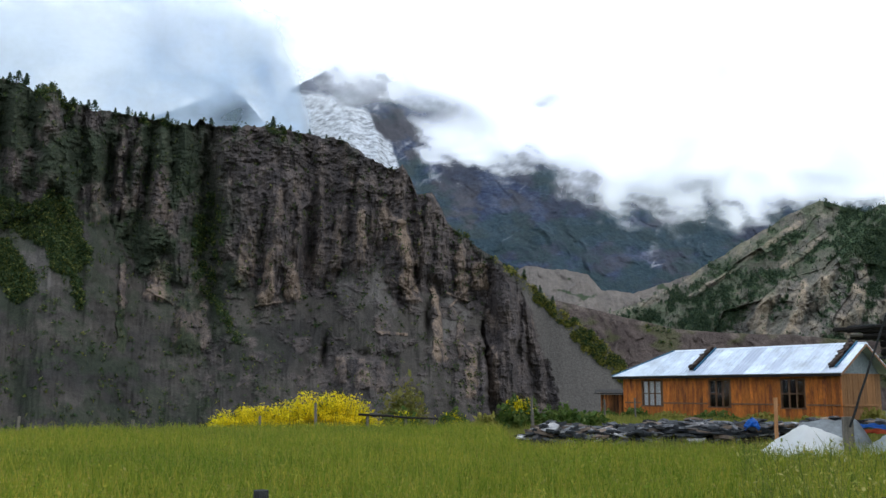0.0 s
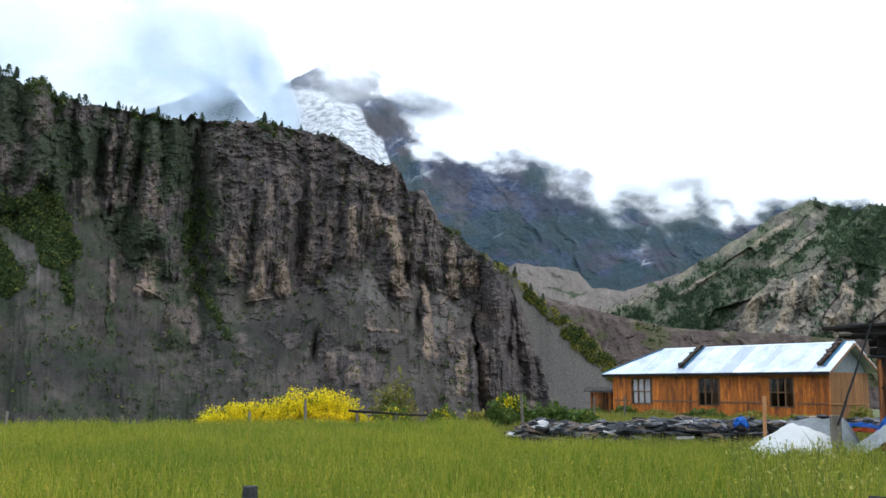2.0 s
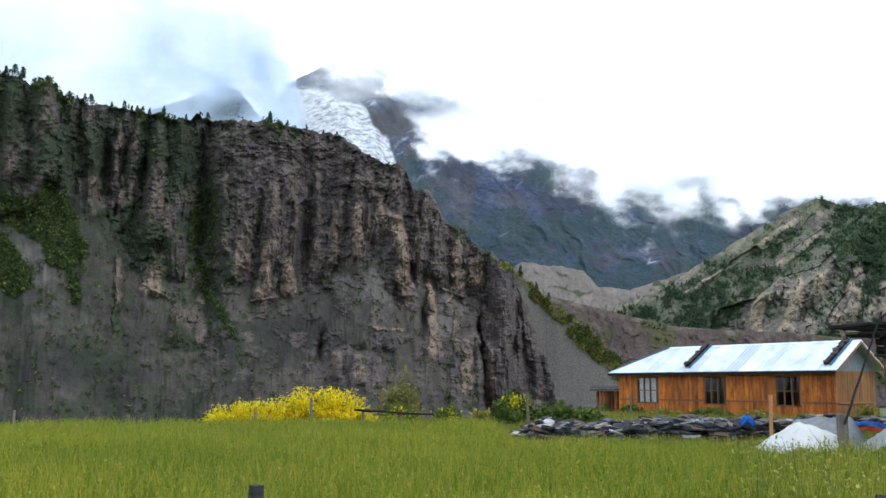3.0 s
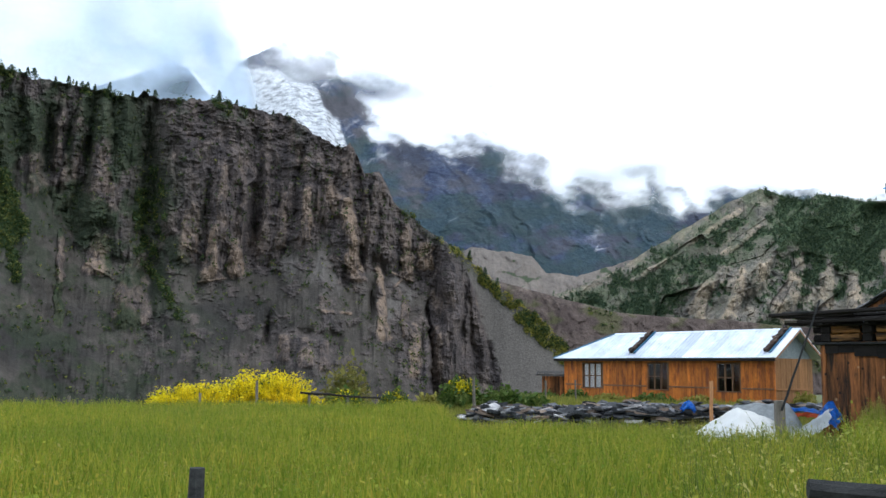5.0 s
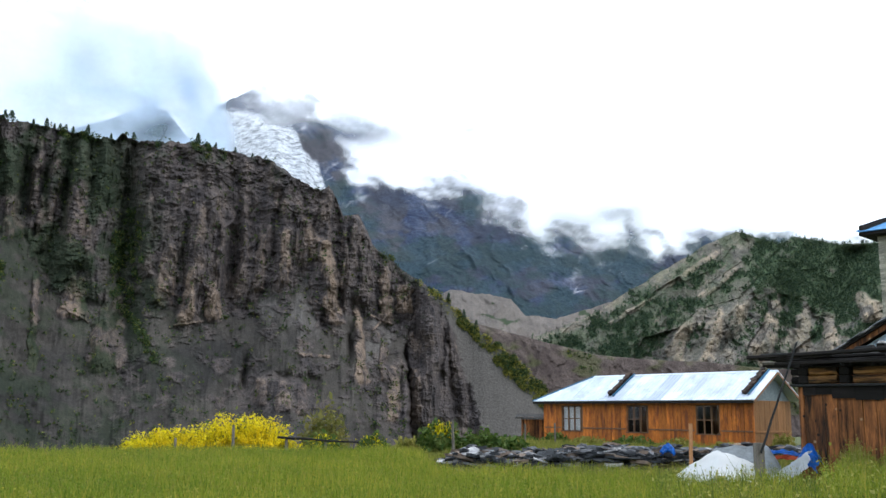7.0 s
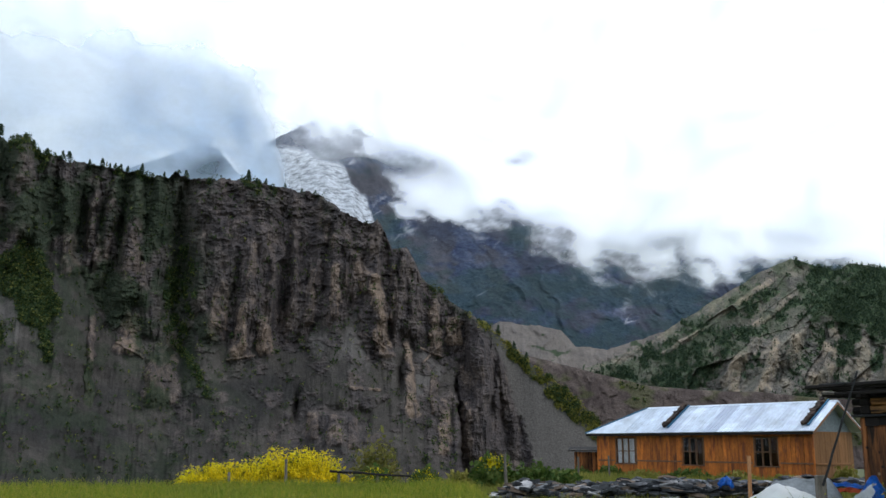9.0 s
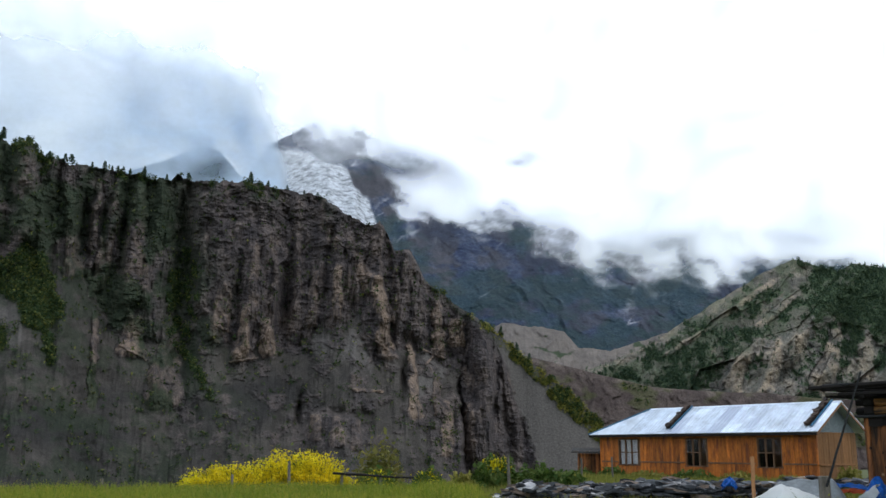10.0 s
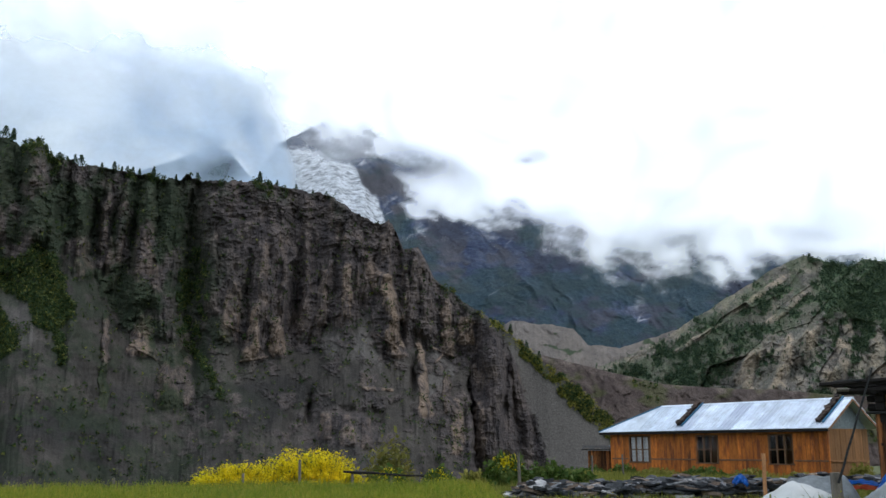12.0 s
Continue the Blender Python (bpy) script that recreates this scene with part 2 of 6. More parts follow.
M_GROUND = surface("meadow_soil", (0.06, 0.075, 0.02), (0.1, 0.11, 0.035), 0.4, fine=20, bump=0.4, dist=0.03)
M_CROP = foliage("crop_leaf", [(0.0, (0.11, 0.175, 0.016)), (0.45, (0.19, 0.255, 0.026)), (0.8, (0.3, 0.315, 0.04)),
                               (1.0, (0.38, 0.33, 0.06))])
M_GRASS = foliage("meadow_grass", [(0.0, (0.13, 0.16, 0.03)), (0.6, (0.22, 0.235, 0.05)), (1.0, (0.3, 0.27, 0.08))])
M_YELLOW = foliage("mustard_flower", [(0.0, (0.6, 0.48, 0.004)), (0.6, (0.82, 0.68, 0.008)), (1.0, (0.9, 0.78, 0.03))])
M_STEM = foliage("green_stem", [(0.0, (0.07, 0.11, 0.02)), (1.0, (0.16, 0.2, 0.05))])
M_SHRUB = foliage("shrub_leaf", [(0.0, (0.04, 0.085, 0.02)), (0.6, (0.085, 0.14, 0.03)), (1.0, (0.15, 0.19, 0.06))])
M_PALE = foliage("pale_weed", [(0.0, (0.17, 0.18, 0.04)), (1.0, (0.34, 0.3, 0.09))])
M_WEED = foliage("lime_weed_leaf", [(0.0, (0.2, 0.25, 0.04)), (0.6, (0.32, 0.35, 0.08)), (1.0, (0.46, 0.43, 0.18))], through_light=0.5)
M_WILLOW = foliage("willow_leaf", [(0.0, (0.12, 0.13, 0.03)), (1.0, (0.22, 0.2, 0.06))])
M_CONIFER = foliage("conifer_needles", [(0.0, (0.028, 0.054, 0.042)), (0.6, (0.05, 0.088, 0.056)), (1.0, (0.09, 0.13, 0.066))],
                    through_light=0.1)
M_BUSH = foliage("cliff_bush", [(0.0, (0.018, 0.04, 0.018)), (0.6, (0.04, 0.068, 0.022)), (0.85, (0.082, 0.104, 0.03)), (1.0, (0.16, 0.165, 0.04))],
                 through_light=0.15)
M_OLIVE = foliage("olive_bush", [(0.0, (0.15, 0.16, 0.03)), (0.6, (0.26, 0.25, 0.055)), (1.0, (0.36, 0.32, 0.08))], through_light=0.25)
M_BARK = surface("bark", (0.06, 0.045, 0.035), (0.12, 0.095, 0.07), 6, (1, 1, 0.2))
M_PLANK = surface("orange_pine_plank", (0.27, 0.072, 0.009), (0.6, 0.195, 0.024), 1.3, (3, 3, 0.7), 0.6, vary=0.24,
                  dirt=(0.15, 0.045, 0.014), bump=0.25, spread=0.5)
M_PALEPLANK = surface("faded_plank", (0.17, 0.08, 0.028), (0.28, 0.14, 0.055), 1.6, (6, 6, 0.5), 0.7, vary=0.2, bump=0.25)
M_OLDPLANK = surface("weathered_brown_plank", (0.06, 0.025, 0.012), (0.42, 0.17, 0.052), 2.2, (5, 5, 0.45), 0.8, vary=0.6,
                     dirt=(0.012, 0.01, 0.008), spread=0.5, knots_at=4.4, bump=0.5, dist=0.02)
M_DARKWOOD = surface("blackened_timber", (0.005, 0.0045, 0.0045), (0.019, 0.016, 0.015), 2.5, (1, 6, 6), 0.85, vary=0.4, bump=0.5, dist=0.02)
M_LOG = surface("grey_black_log", (0.012, 0.013, 0.015), (0.045, 0.048, 0.05), 3, (0.4, 6, 6), 0.85, vary=0.2, bump=0.6, dist=0.02)
M_BEAM = surface("ochre_beam", (0.2, 0.09, 0.03), (0.45, 0.24, 0.085), 2.5, (0.5, 6, 6), 0.75, vary=0.3, bump=0.5, dirt=(0.02, 0.012, 0.008), spread=0.47)
M_STAKE = surface("raw_stake_wood", (0.36, 0.17, 0.07), (0.5, 0.26, 0.12), 3, (6, 6, 0.6), 0.7, vary=0.15)
M_POSTGREY = surface("grey_weathered_post", (0.1, 0.092, 0.08), (0.19, 0.175, 0.15), 3, (6, 6, 0.6), 0.85, vary=0.25)
M_TIN = surface("zinc_roof_sheet", (0.6, 0.68, 0.8), (0.7, 0.77, 0.88), 0.35, (1, 1, 1), 0.4, 0.3, fine=3, bump=0.02, vary=0.1,
                dirt=(0.52, 0.58, 0.72), spec=0.5)
M_TRIM = surface("brown_fascia", (0.2, 0.1, 0.055), (0.3, 0.17, 0.1), 3, (1, 1, 1), 0.7)
M_FRAME = surface("dark_window_frame", (0.12, 0.066, 0.04), (0.21, 0.12, 0.07), 4)
M_BLUEWHITE = surface("white_painted_frame", (0.66, 0.72, 0.8), (0.78, 0.82, 0.88), 4, rough=0.5)
M_CURTAIN = surface("white_curtain", (0.42, 0.42, 0.44), (0.62, 0.62, 0.64), 3, (6, 1, 0.4), 0.9)
# Near-black, so the darkness of unlit rooms lies in the colour.
M_INSIDE = surface("dark_room", (0.012, 0.011, 0.011), (0.025, 0.022, 0.02), 2)
M_GABLE = surface("grey_gable_sheet", (0.12, 0.15, 0.165), (0.18, 0.21, 0.225), 1.2, rough=0.55, metal=0.2)
M_BLUEGABLE = surface("pale_blue_sheet", (0.42, 0.55, 0.66), (0.56, 0.68, 0.78), 1.0, rough=0.5, metal=0.15, dirt=(0.35, 0.42, 0.48))
M_SLATE = surface("dark_slate_slab", (0.026, 0.03, 0.038), (0.17, 0.19, 0.22), 2.4, rough=0.75, vary=0.75, bump=0.4, dist=0.01,
                  dirt=(0.1, 0.1, 0.1), spec=0.25)
M_PALESLAB = surface("pale_grey_slab", (0.17, 0.18, 0.2), (0.42, 0.43, 0.45), 2.4, rough=0.7, vary=0.4)
M_BROWNSLAB = surface("rusty_brown_slab", (0.07, 0.055, 0.045), (0.2, 0.16, 0.13), 2.4, rough=0.75, vary=0.5, bump=0.4)
M_TANSLAB = surface("tan_stone_slab", (0.36, 0.27, 0.2), (0.5, 0.4, 0.31), 3, vary=0.2)
M_ROOFSTONE = surface("brown_roof_stone", (0.022, 0.018, 0.017), (0.075, 0.052, 0.042), 4, vary=0.5, bump=0.5)
M_WHITETARP = surface("white_plastic_sheet", (0.86, 0.88, 0.9), (0.92, 0.92, 0.92), 1.5, rough=0.35, fine=2, bump=0.05, dist=0.02, mottle=0.1)
M_GREYTARP = surface("grey_woven_tarpaulin", (0.3, 0.33, 0.36), (0.48, 0.51, 0.54), 2.5, rough=0.45, fine=3, bump=0.1, dist=0.03)
M_PALETARP = surface("pale_grey_tarpaulin", (0.5, 0.54, 0.57), (0.72, 0.75, 0.77), 2.5, rough=0.4, fine=3, bump=0.1, dist=0.03, mottle=0.4)
M_BLUETARP = surface("blue_tarpaulin", (0.01, 0.1, 0.5), (0.02, 0.2, 0.72), 2.5, rough=0.4, bump=0.3, dist=0.02)
M_RED = surface("red_cloth", (0.4, 0.05, 0.02), (0.55, 0.12, 0.04), 4)
M_WALLSTONE = surface("grey_tan_wall_stone", (0.24, 0.24, 0.2), (0.47, 0.46, 0.38), 2.4, vary=0.3, bump=0.5, dist=0.015)
M_MORTAR = surface("mud_mortar", (0.15, 0.13, 0.11), (0.22, 0.2, 0.17), 4)
M_TEAL = surface("dark_teal_sheet", (0.015, 0.08, 0.16), (0.03, 0.14, 0.26), 2.0, rough=0.5, vary=0.2)
M_BLUEROOF = surface("blue_roof_sheet", (0.1, 0.3, 0.62), (0.16, 0.4, 0.74), 1.0, rough=0.4, metal=0.1)

m_glass, gn, gl, gb = nodes_of("window_glass")
g_mix, g_tr, g_gl, g_fr = (gn.new("ShaderNodeMixShader"), gn.new("ShaderNodeBsdfTransparent"), gn.new("ShaderNodeBsdfGlossy"),
                           gn.new("ShaderNodeFresnel"))
g_fr.inputs["IOR"].default_value = 1.22
g_gl.inputs["Roughness"].default_value = 0.05
gl.new(g_fr.outputs[0], g_mix.inputs[0])
gl.new(g_tr.outputs[0], g_mix.inputs[1])
gl.new(g_gl.outputs[0], g_mix.inputs[2])
gl.new(g_mix.outputs[0], gn["Material Output"].inputs["Surface"])
M_GLASS = m_glass


def cloud_mat(name, tone):
    """Cloud: scatters daylight evenly from all round; thinned by the mesh's own density and by wisps."""
    m, n, l, b = nodes_of(name)
    co = n.new("ShaderNodeTexCoord").outputs["Object"]
    lit, passed, d = n.new("ShaderNodeBsdfDiffuse"), n.new("ShaderNodeBsdfTranslucent"), n.new("ShaderNodeAddShader")
    # Noise darkens the puffs: the cloud's self-shading is put into its colour.
    puff_shade = ramp_of(n, [(0.36, tuple(v * c for v, c in zip(tone, (0.88, 0.89, 0.93)))), (0.58, tone)])
    l.new(noise_of(n, l, co, 1 / 230, 6, 0.55), puff_shade.inputs[0])
    l.new(puff_shade.outputs[0], lit.inputs["Color"])
    l.new(mixed(n, l, 1.0, puff_shade.outputs[0], (0.8, 0.8, 0.8), "MULTIPLY"), passed.inputs["Color"])
    l.new(lit.outputs[0], d.inputs[0])
    l.new(passed.outputs[0], d.inputs[1])
    wisp = ramp_of(n, [(0.3, (0.75, 0.75, 0.75)), (0.6, (1.1, 1.1, 1.1))])
    l.new(noise_of(n, l, co, 1 / 160, 7, 0.6), wisp.inputs[0])
    mul = n.new("ShaderNodeMath")
    mul.operation, mul.use_clamp = "MULTIPLY", True
    l.new(attr_of(n, "cloud_cover"), mul.inputs[0])
    l.new(wisp.outputs[0], mul.inputs[1])
    t, mx = n.new("ShaderNodeBsdfTransparent"), n.new("ShaderNodeMixShader")
    l.new(mul.outputs[0], mx.inputs[0])
    l.new(t.outputs[0], mx.inputs[1])
    l.new(d.outputs[0], mx.inputs[2])
    l.new(mx.outputs[0], n["Material Output"].inputs["Surface"])
    return m


M_CLOUD = cloud_mat("cloud_white", (0.95, 0.95, 0.985))
# The blue-grey tone holds the shade of the thick cloud.
M_CLOUDGREY = cloud_mat("cloud_shaded_blue_grey", (0.38, 0.45, 0.54))


# ================= mesh helpers =================
def sheet(name, X, Y, Z, mat, attrs=None):
    """One mesh from a rectangular net of points; attrs: masks on the points."""
    ny, nx = X.shape
    co = np.stack([X, Y, Z], -1).reshape(-1, 3)
    i = np.arange(ny * nx).reshape(ny, nx)
    f = np.stack([i[:-1, :-1], i[:-1, 1:], i[1:, 1:], i[1:, :-1]], -1).reshape(-1, 4)
    me = bpy.data.meshes.new(name)
    me.vertices.add(len(co))
    me.vertices.foreach_set("co", co.ravel())
    me.loops.add(f.size)
    me.loops.foreach_set("vertex_index", f.ravel())
    me.polygons.add(len(f))
    me.polygons.foreach_set("loop_start", np.arange(0, f.size, 4))
    me.polygons.foreach_set("use_smooth", np.ones(len(f), bool))
    for key, v in (attrs or {}).items():
        me.attributes.new(key, "FLOAT", "POINT").data.foreach_set("value", v.reshape(-1).astype(np.float32))
    me.materials.append(mat)
    me.update(calc_edges=True)
    return new(name, me)


def soup(name, verts, faces, mat, parent=None):
    """A mesh of many small loose triangles or quads; verts (n, k, 3), the same faces for each of the n pieces."""
    n, k, _ = verts.shape
    w = len(faces[0])
    f = (np.asarray(faces)[None] + (np.arange(n) * k)[:, None, None]).reshape(-1, w)
    me = bpy.data.meshes.new(name)
    me.vertices.add(n * k)
    me.vertices.foreach_set("co", verts.reshape(-1))
    me.loops.add(f.size)
    me.loops.foreach_set("vertex_index", f.ravel())
    me.polygons.add(len(f))
    me.polygons.foreach_set("loop_start", np.arange(0, f.size, w))
    me.materials.append(mat)
    me.update(calc_edges=True)
    ob = new(name, me)
    ob.parent = parent
    if parent:
        tagged(ob, kind="stuff")
    return ob


def part(name, bm, mat, parent=None, label="", smoothed=False):
    me = bpy.data.meshes.new(name)
    bmesh.ops.recalc_face_normals(bm, faces=bm.faces)
    for f in bm.faces:
        f.smooth = smoothed
    bm.to_mesh(me)
    bm.free()
    me.materials.append(mat)
    ob = new(name, me)
    ob.parent = parent
    if label:
        ob["label"] = label
    return ob


def empty(name, m=None):
    ob = new(name)
    if m is not None:
        ob.matrix_basis = m
    return ob


def box(x0, y0, z0, x1, y1, z1, bevel=0.0, bm=None):
    bm = bm or bmesh.new()
    made = bmesh.ops.create_cube(bm, size=1)["verts"]
    for v in made:
        v.co = Vector(((x0 + x1) / 2 + v.co.x * (x1 - x0), (y0 + y1) / 2 + v.co.y * (y1 - y0), (z0 + z1) / 2 + v.co.z * (z1 - z0)))
    if bevel:
        bmesh.ops.bevel(bm, geom=list({e for v in made for e in v.link_edges}), offset=bevel, segments=1, affect="EDGES")
    return bm


def prism(points, depth_vec, bm=None):
    """A slab: a flat outline pushed along a vector."""
    bm = bm or bmesh.new()
    a = [bm.verts.new(p) for p in points]
    b = [bm.verts.new(Vector(p) + Vector(depth_vec)) for p in points]
    bm.faces.new(a)
    bm.faces.new(b[::-1])
    for k in range(len(a)):
        bm.faces.new((a[k], b[k], b[(k + 1) % len(a)], a[(k + 1) % len(a)]))
    return bm


def pole(p, q, r0, r1, sides=8, wob=0.0, seed=0, segs=4, bm=None):
    """A round, slightly uneven pole from p to q, closed at both ends."""
    rng = random.Random(seed)
    bm = bm or bmesh.new()
    p, q = Vector(p), Vector(q)
    turn = (q - p).to_track_quat("Z", "Y").to_matrix()
    rings = []
    for s in range(segs + 1):
        t = s / segs
        c = p.lerp(q, t) + turn @ Vector((rng.uniform(-wob, wob), rng.uniform(-wob, wob), 0))
        r = r0 + (r1 - r0) * t
        rings.append([bm.verts.new(c + turn @ Vector((math.cos(k * 2 * math.pi / sides), math.sin(k * 2 * math.pi / sides), 0))
                                   * r * rng.uniform(0.9, 1.1)) for k in range(sides)])
    for a, b in zip(rings, rings[1:]):
        for k in range(sides):
            bm.faces.new((a[k], a[(k + 1) % sides], b[(k + 1) % sides], b[k]))
    bm.faces.new(rings[0][::-1])
    bm.faces.new(rings[-1])
    return bm


# ================= the mountains =================
def polar(az, r, el):
    a = np.radians(az)
    return np.sin(a) * r, np.cos(a) * r, EYE + r * np.tan(np.radians(el))


def bump2(az, el, a0, e0, sa, se):
    return np.exp(-((az - a0) / sa) ** 2 - ((el - e0) / se) ** 2)


PILLARS = [  # bearing and height of the top, of the foot, half widths in degrees, how far it stands out, paleness
    (-23.26, 16.7, -22.62, 11.4, 0.75, 0.95, 12, 0.15), (-24.9, 16.2, -24.7, 11.6, 0.5, 0.8, 9, 0.1), (-20.66, 14.3, -20.2, 9.7, 0.3, 0.48, 10, 0.45),
    (-19.13, 14.9, -19.3, 11.4, 0.22, 0.34, 8, 0.2), (-18.03, 14.9, -18.83, 8.8, 0.24, 0.5, 11, 0.3), (-16.83, 15.0, -16.92, 8.3, 0.4, 1.05, 14, 0.3),
    (-18.82, 7.5, -18.62, 2.6, 0.16, 0.3, 6, 0.45), (-16.67, 7.6, -16.78, 5.3, 0.5, 0.9, 7, 0.75), (-14.64, 7.0, -14.78, 2.6, 0.4, 1.2, 10, 0.25),
    (-15.52, 5.2, -15.29, 2.3, 0.26, 0.46, 6, 0.75), (-11.57, 10.0, -12.01, 6.3, 0.35, 0.68, 8, 0.5), (-10.39, 8.4, -10.56, 5.2, 0.2, 0.72, 9, 0.85),
    (-9.3, 7.6, -9.0, 5.4, 0.36, 0.6, 7, 0.75), (-9.95, 11.9, -9.96, 7.5, 0.28, 0.4, 7, 0.35), (-5.06, 10.9, -4.9, 7.7, 0.24, 0.38, 7, 0.65),
    (-6.39, 10.7, -6.53, 7.3, 0.22, 0.34, 6, 0.35), (-3.79, 11.6, -3.14, 9.3, 0.38, 0.52, 6, 0.6), (-2.81, 10.4, -2.02, 7.7, 0.44, 0.66, 7, 0.95),
    (-2.37, 7.8, -1.9, 5.4, 0.38, 0.72, 7, 0.75), (-2.52, 13.7, -2.8, 10.0, 0.24, 0.6, 8, 0.2), (-0.67, 11.9, -0.44, 7.0, 0.34, 1.0, 9, 0.1),
    (0.93, 9.0, 1.17, 5.6, 0.3, 0.5, 7, 0.55), (2.2, 7.7, 2.2, 6.1, 0.4, 0.55, 4, 0.95), (-0.57, 6.2, -0.18, 1.9, 0.2, 0.44, 8, 0.95),
    (3.57, 7.3, 3.69, -0.8, 0.7, 1.8, 12, 0.0), (1.68, 2.8, 1.75, -0.3, 0.3, 0.48, 6, 0.7), (1.07, 4.2, 1.21, 2.0, 0.26, 0.4, 5, 0.4),
    (4.92, 5.2, 6.04, -0.1, 0.24, 0.5, 6, 0.05), (2.97, 2.7, 3.02, -0.4, 0.3, 0.46, 5, 0.5), (-4.9, 1.9, -4.8, 0.2, 0.35, 0.5, 5, 0.4),
    (-6.1, 2.0, -6.0, 0.5, 0.25, 0.4, 5, 0.45), (-3.7, 1.7, -3.7, 0.0, 0.25, 0.4, 4, 0.35),
    (-13.0, 12.4, -13.1, 8.2, 0.25, 0.45, 7, 0.15), (-7.4, 12.6, -7.6, 8.0, 0.28, 0.42, 7, 0.1), (-8.7, 11.0, -8.8, 8.2, 0.22, 0.34, 5, 0.2),
    (-4.3, 12.6, -4.0, 9.0, 0.25, 0.4, 6, 0.15), (-1.5, 11.0, -1.4, 7.4, 0.2, 0.4, 5, 0.2),
]


def cliff():
    crest = [(-42, 16.0), (-32, 16.7), (-25.8, 16.9), (-24.7, 16.75), (-23.9, 16.5), (-23.3, 16.8), (-22.7, 16.6), (-22.2, 15.95), (-20.8, 15.83), (-19.4, 15.75),
             (-16.5, 15.4), (-15.1, 15.4), (-14.8, 15.75), (-14.4, 15.45), (-11.9, 15.49), (-10.6, 15.6), (-8.8, 15.27), (-6.4, 15.0), (-5.6, 14.6), (-4.7, 14.0), (-3.3, 13.3),
             (-3.0, 13.1), (-2.5, 13.6), (-2.1, 12.9), (-1.6, 11.8), (-1.0, 11.8), (-0.65, 11.95), (0.4, 9.9), (2.3, 8.5), (4.15, 7.2),
             (4.8, 6.7), (5.8, 5.9), (7.5, 4.35), (9.1, 3.2), (10.4, 1.8), (12.5, -0.4)]
    foot = [(-42, 9), (-28, 9.9), (-25.3, 9.2), (-23, 9.1), (-20.4, 10.4), (-19.2, 9.0), (-18.3, 7.2), (-17.2, 6.4), (-15.6, 6.0), (-14.2, 5.2), (-13.2, 6.6),
            (-12.3, 6.2), (-8.3, 5.4), (-7.0, 6.2), (-5.4, 7.2), (-3.6, 7.6), (-2.6, 5.2), (-0.9, 6.4), (0.2, 5.8), (1.4, 5.2), (2.4, 4.6), (2.9, -2.5), (5.2, -3.0), (12, -3.0)]
    az1 = np.concatenate([np.linspace(-40, -27, 90, endpoint=False), np.linspace(-27, 12.5, 1210)])
    e_top = knots(crest, az1)
    u1 = np.radians(az1) * 590
    teeth = (0.16 + 0.12 * smooth(-19, -22, az1)) * fbm(u1 / 9, u1 * 0, 4, 5, 0.6) + 0.1 * np.abs(gnoise(u1 / 3.1, u1 * 0 + 3, 8))
    e_top = e_top + teeth * smooth(8.5, 4.5, az1)
    rows = 430
    s = np.linspace(0, 1, rows)[:, None] ** 0.97
    az = np.repeat(az1[None], rows, 0)
    el = -4.5 + (e_top[None] + 4.5) * s
    u = np.radians(az) * 590
    w = np.tan(np.radians(el)) * 590
    e_foot = knots(foot, az + 0.5 * fbm(u / 30, w / 24, 4, 22)) + 0.8 * fbm(u / 16, w / 60, 4, 21)
    rock = smooth(-0.35, 0.35, el - e_foot + 0.35 * fbm(u / 8, w / 8, 3, 31))
    # low outcrops that stand in the scree
    face = rock
    crop = smooth(0.0, 0.5, fbm(u / 15, w / 11, 4, 41, 0.55)) * smooth(-17.5, -13.5, az) * smooth(6.2, 5.0, az)
    crop = np.maximum(crop, smooth(0.25, 0.7, bump2(az, el, -5.2, 1.2, 2.2, 1.3) + bump2(az, el, 1.7, 1.2, 1.5, 2.6) + 0.35 * fbm(u / 9, w / 8, 4, 42, 0.6)))
    rock = np.maximum(rock, 0.75 * crop)
    flank = knots([(-4, 7.6), (-0.5, 7.0), (1, 6.3), (3.3, 5.7), (4.9, 5.0), (5.6, 4.7), (7, 4.3), (8, 4.0)], el)
    bare = smooth(0.2, -0.2, az - flank + 0.35 * fbm(u / 12, w / 12, 4, 33))
    rock, face = rock * bare, face * bare
    rcrest = 600 + 14 * fbm(az1 / 5, az1 * 0, 3, 77)
    zc = rcrest * np.tan(np.radians(e_top))
    zfoot = np.minimum(580 * np.tan(np.radians(np.clip(e_foot, -4.5, None))), zc[None])
    zz = 590 * np.tan(np.radians(el))
    r = rcrest[None] - np.maximum(zc[None] - np.maximum(zz, zfoot), 0) / 2.4 - np.maximum(zfoot - zz, 0) / 0.95
    # relief: broad buttresses, sharp fins that fade downwards, nubbly bedding
    uu = u + 7 * fbm(u / 45, w / 90, 2, 3) + 0.9 * fbm(u / 7, w / 9, 3, 4)
    big = ridged(uu / 38, w / 230, 2, 11)
    mid = ridged(uu / 15, w / 85 + 0.4 * fbm(u / 30, w / 30, 2, 19), 2, 12)
    flute = ridged(uu / 6.2, w / 42 + 0.5 * fbm(u / 14, w / 20, 2, 20), 2, 17)
    rough_rock = fbm(u / 5.5, w / 5.0, 4, 13, 0.6)
    nub = fbm(u / 2.2, w / 1.4, 3, 18, 0.6)
    bed = ridged(u / 26, w / 5.0 + 0.6 * fbm(u / 20, w / 20, 2, 9), 2, 14)
    upper = smooth(3.6, 1.6, e_top[None] - el + 0.8 * fbm(u / 30, w / 30, 2, 23)) * smooth(-14.4, -13.0, az) * smooth(-1.5, -3.5, az)
    fins = 1 - 0.75 * upper
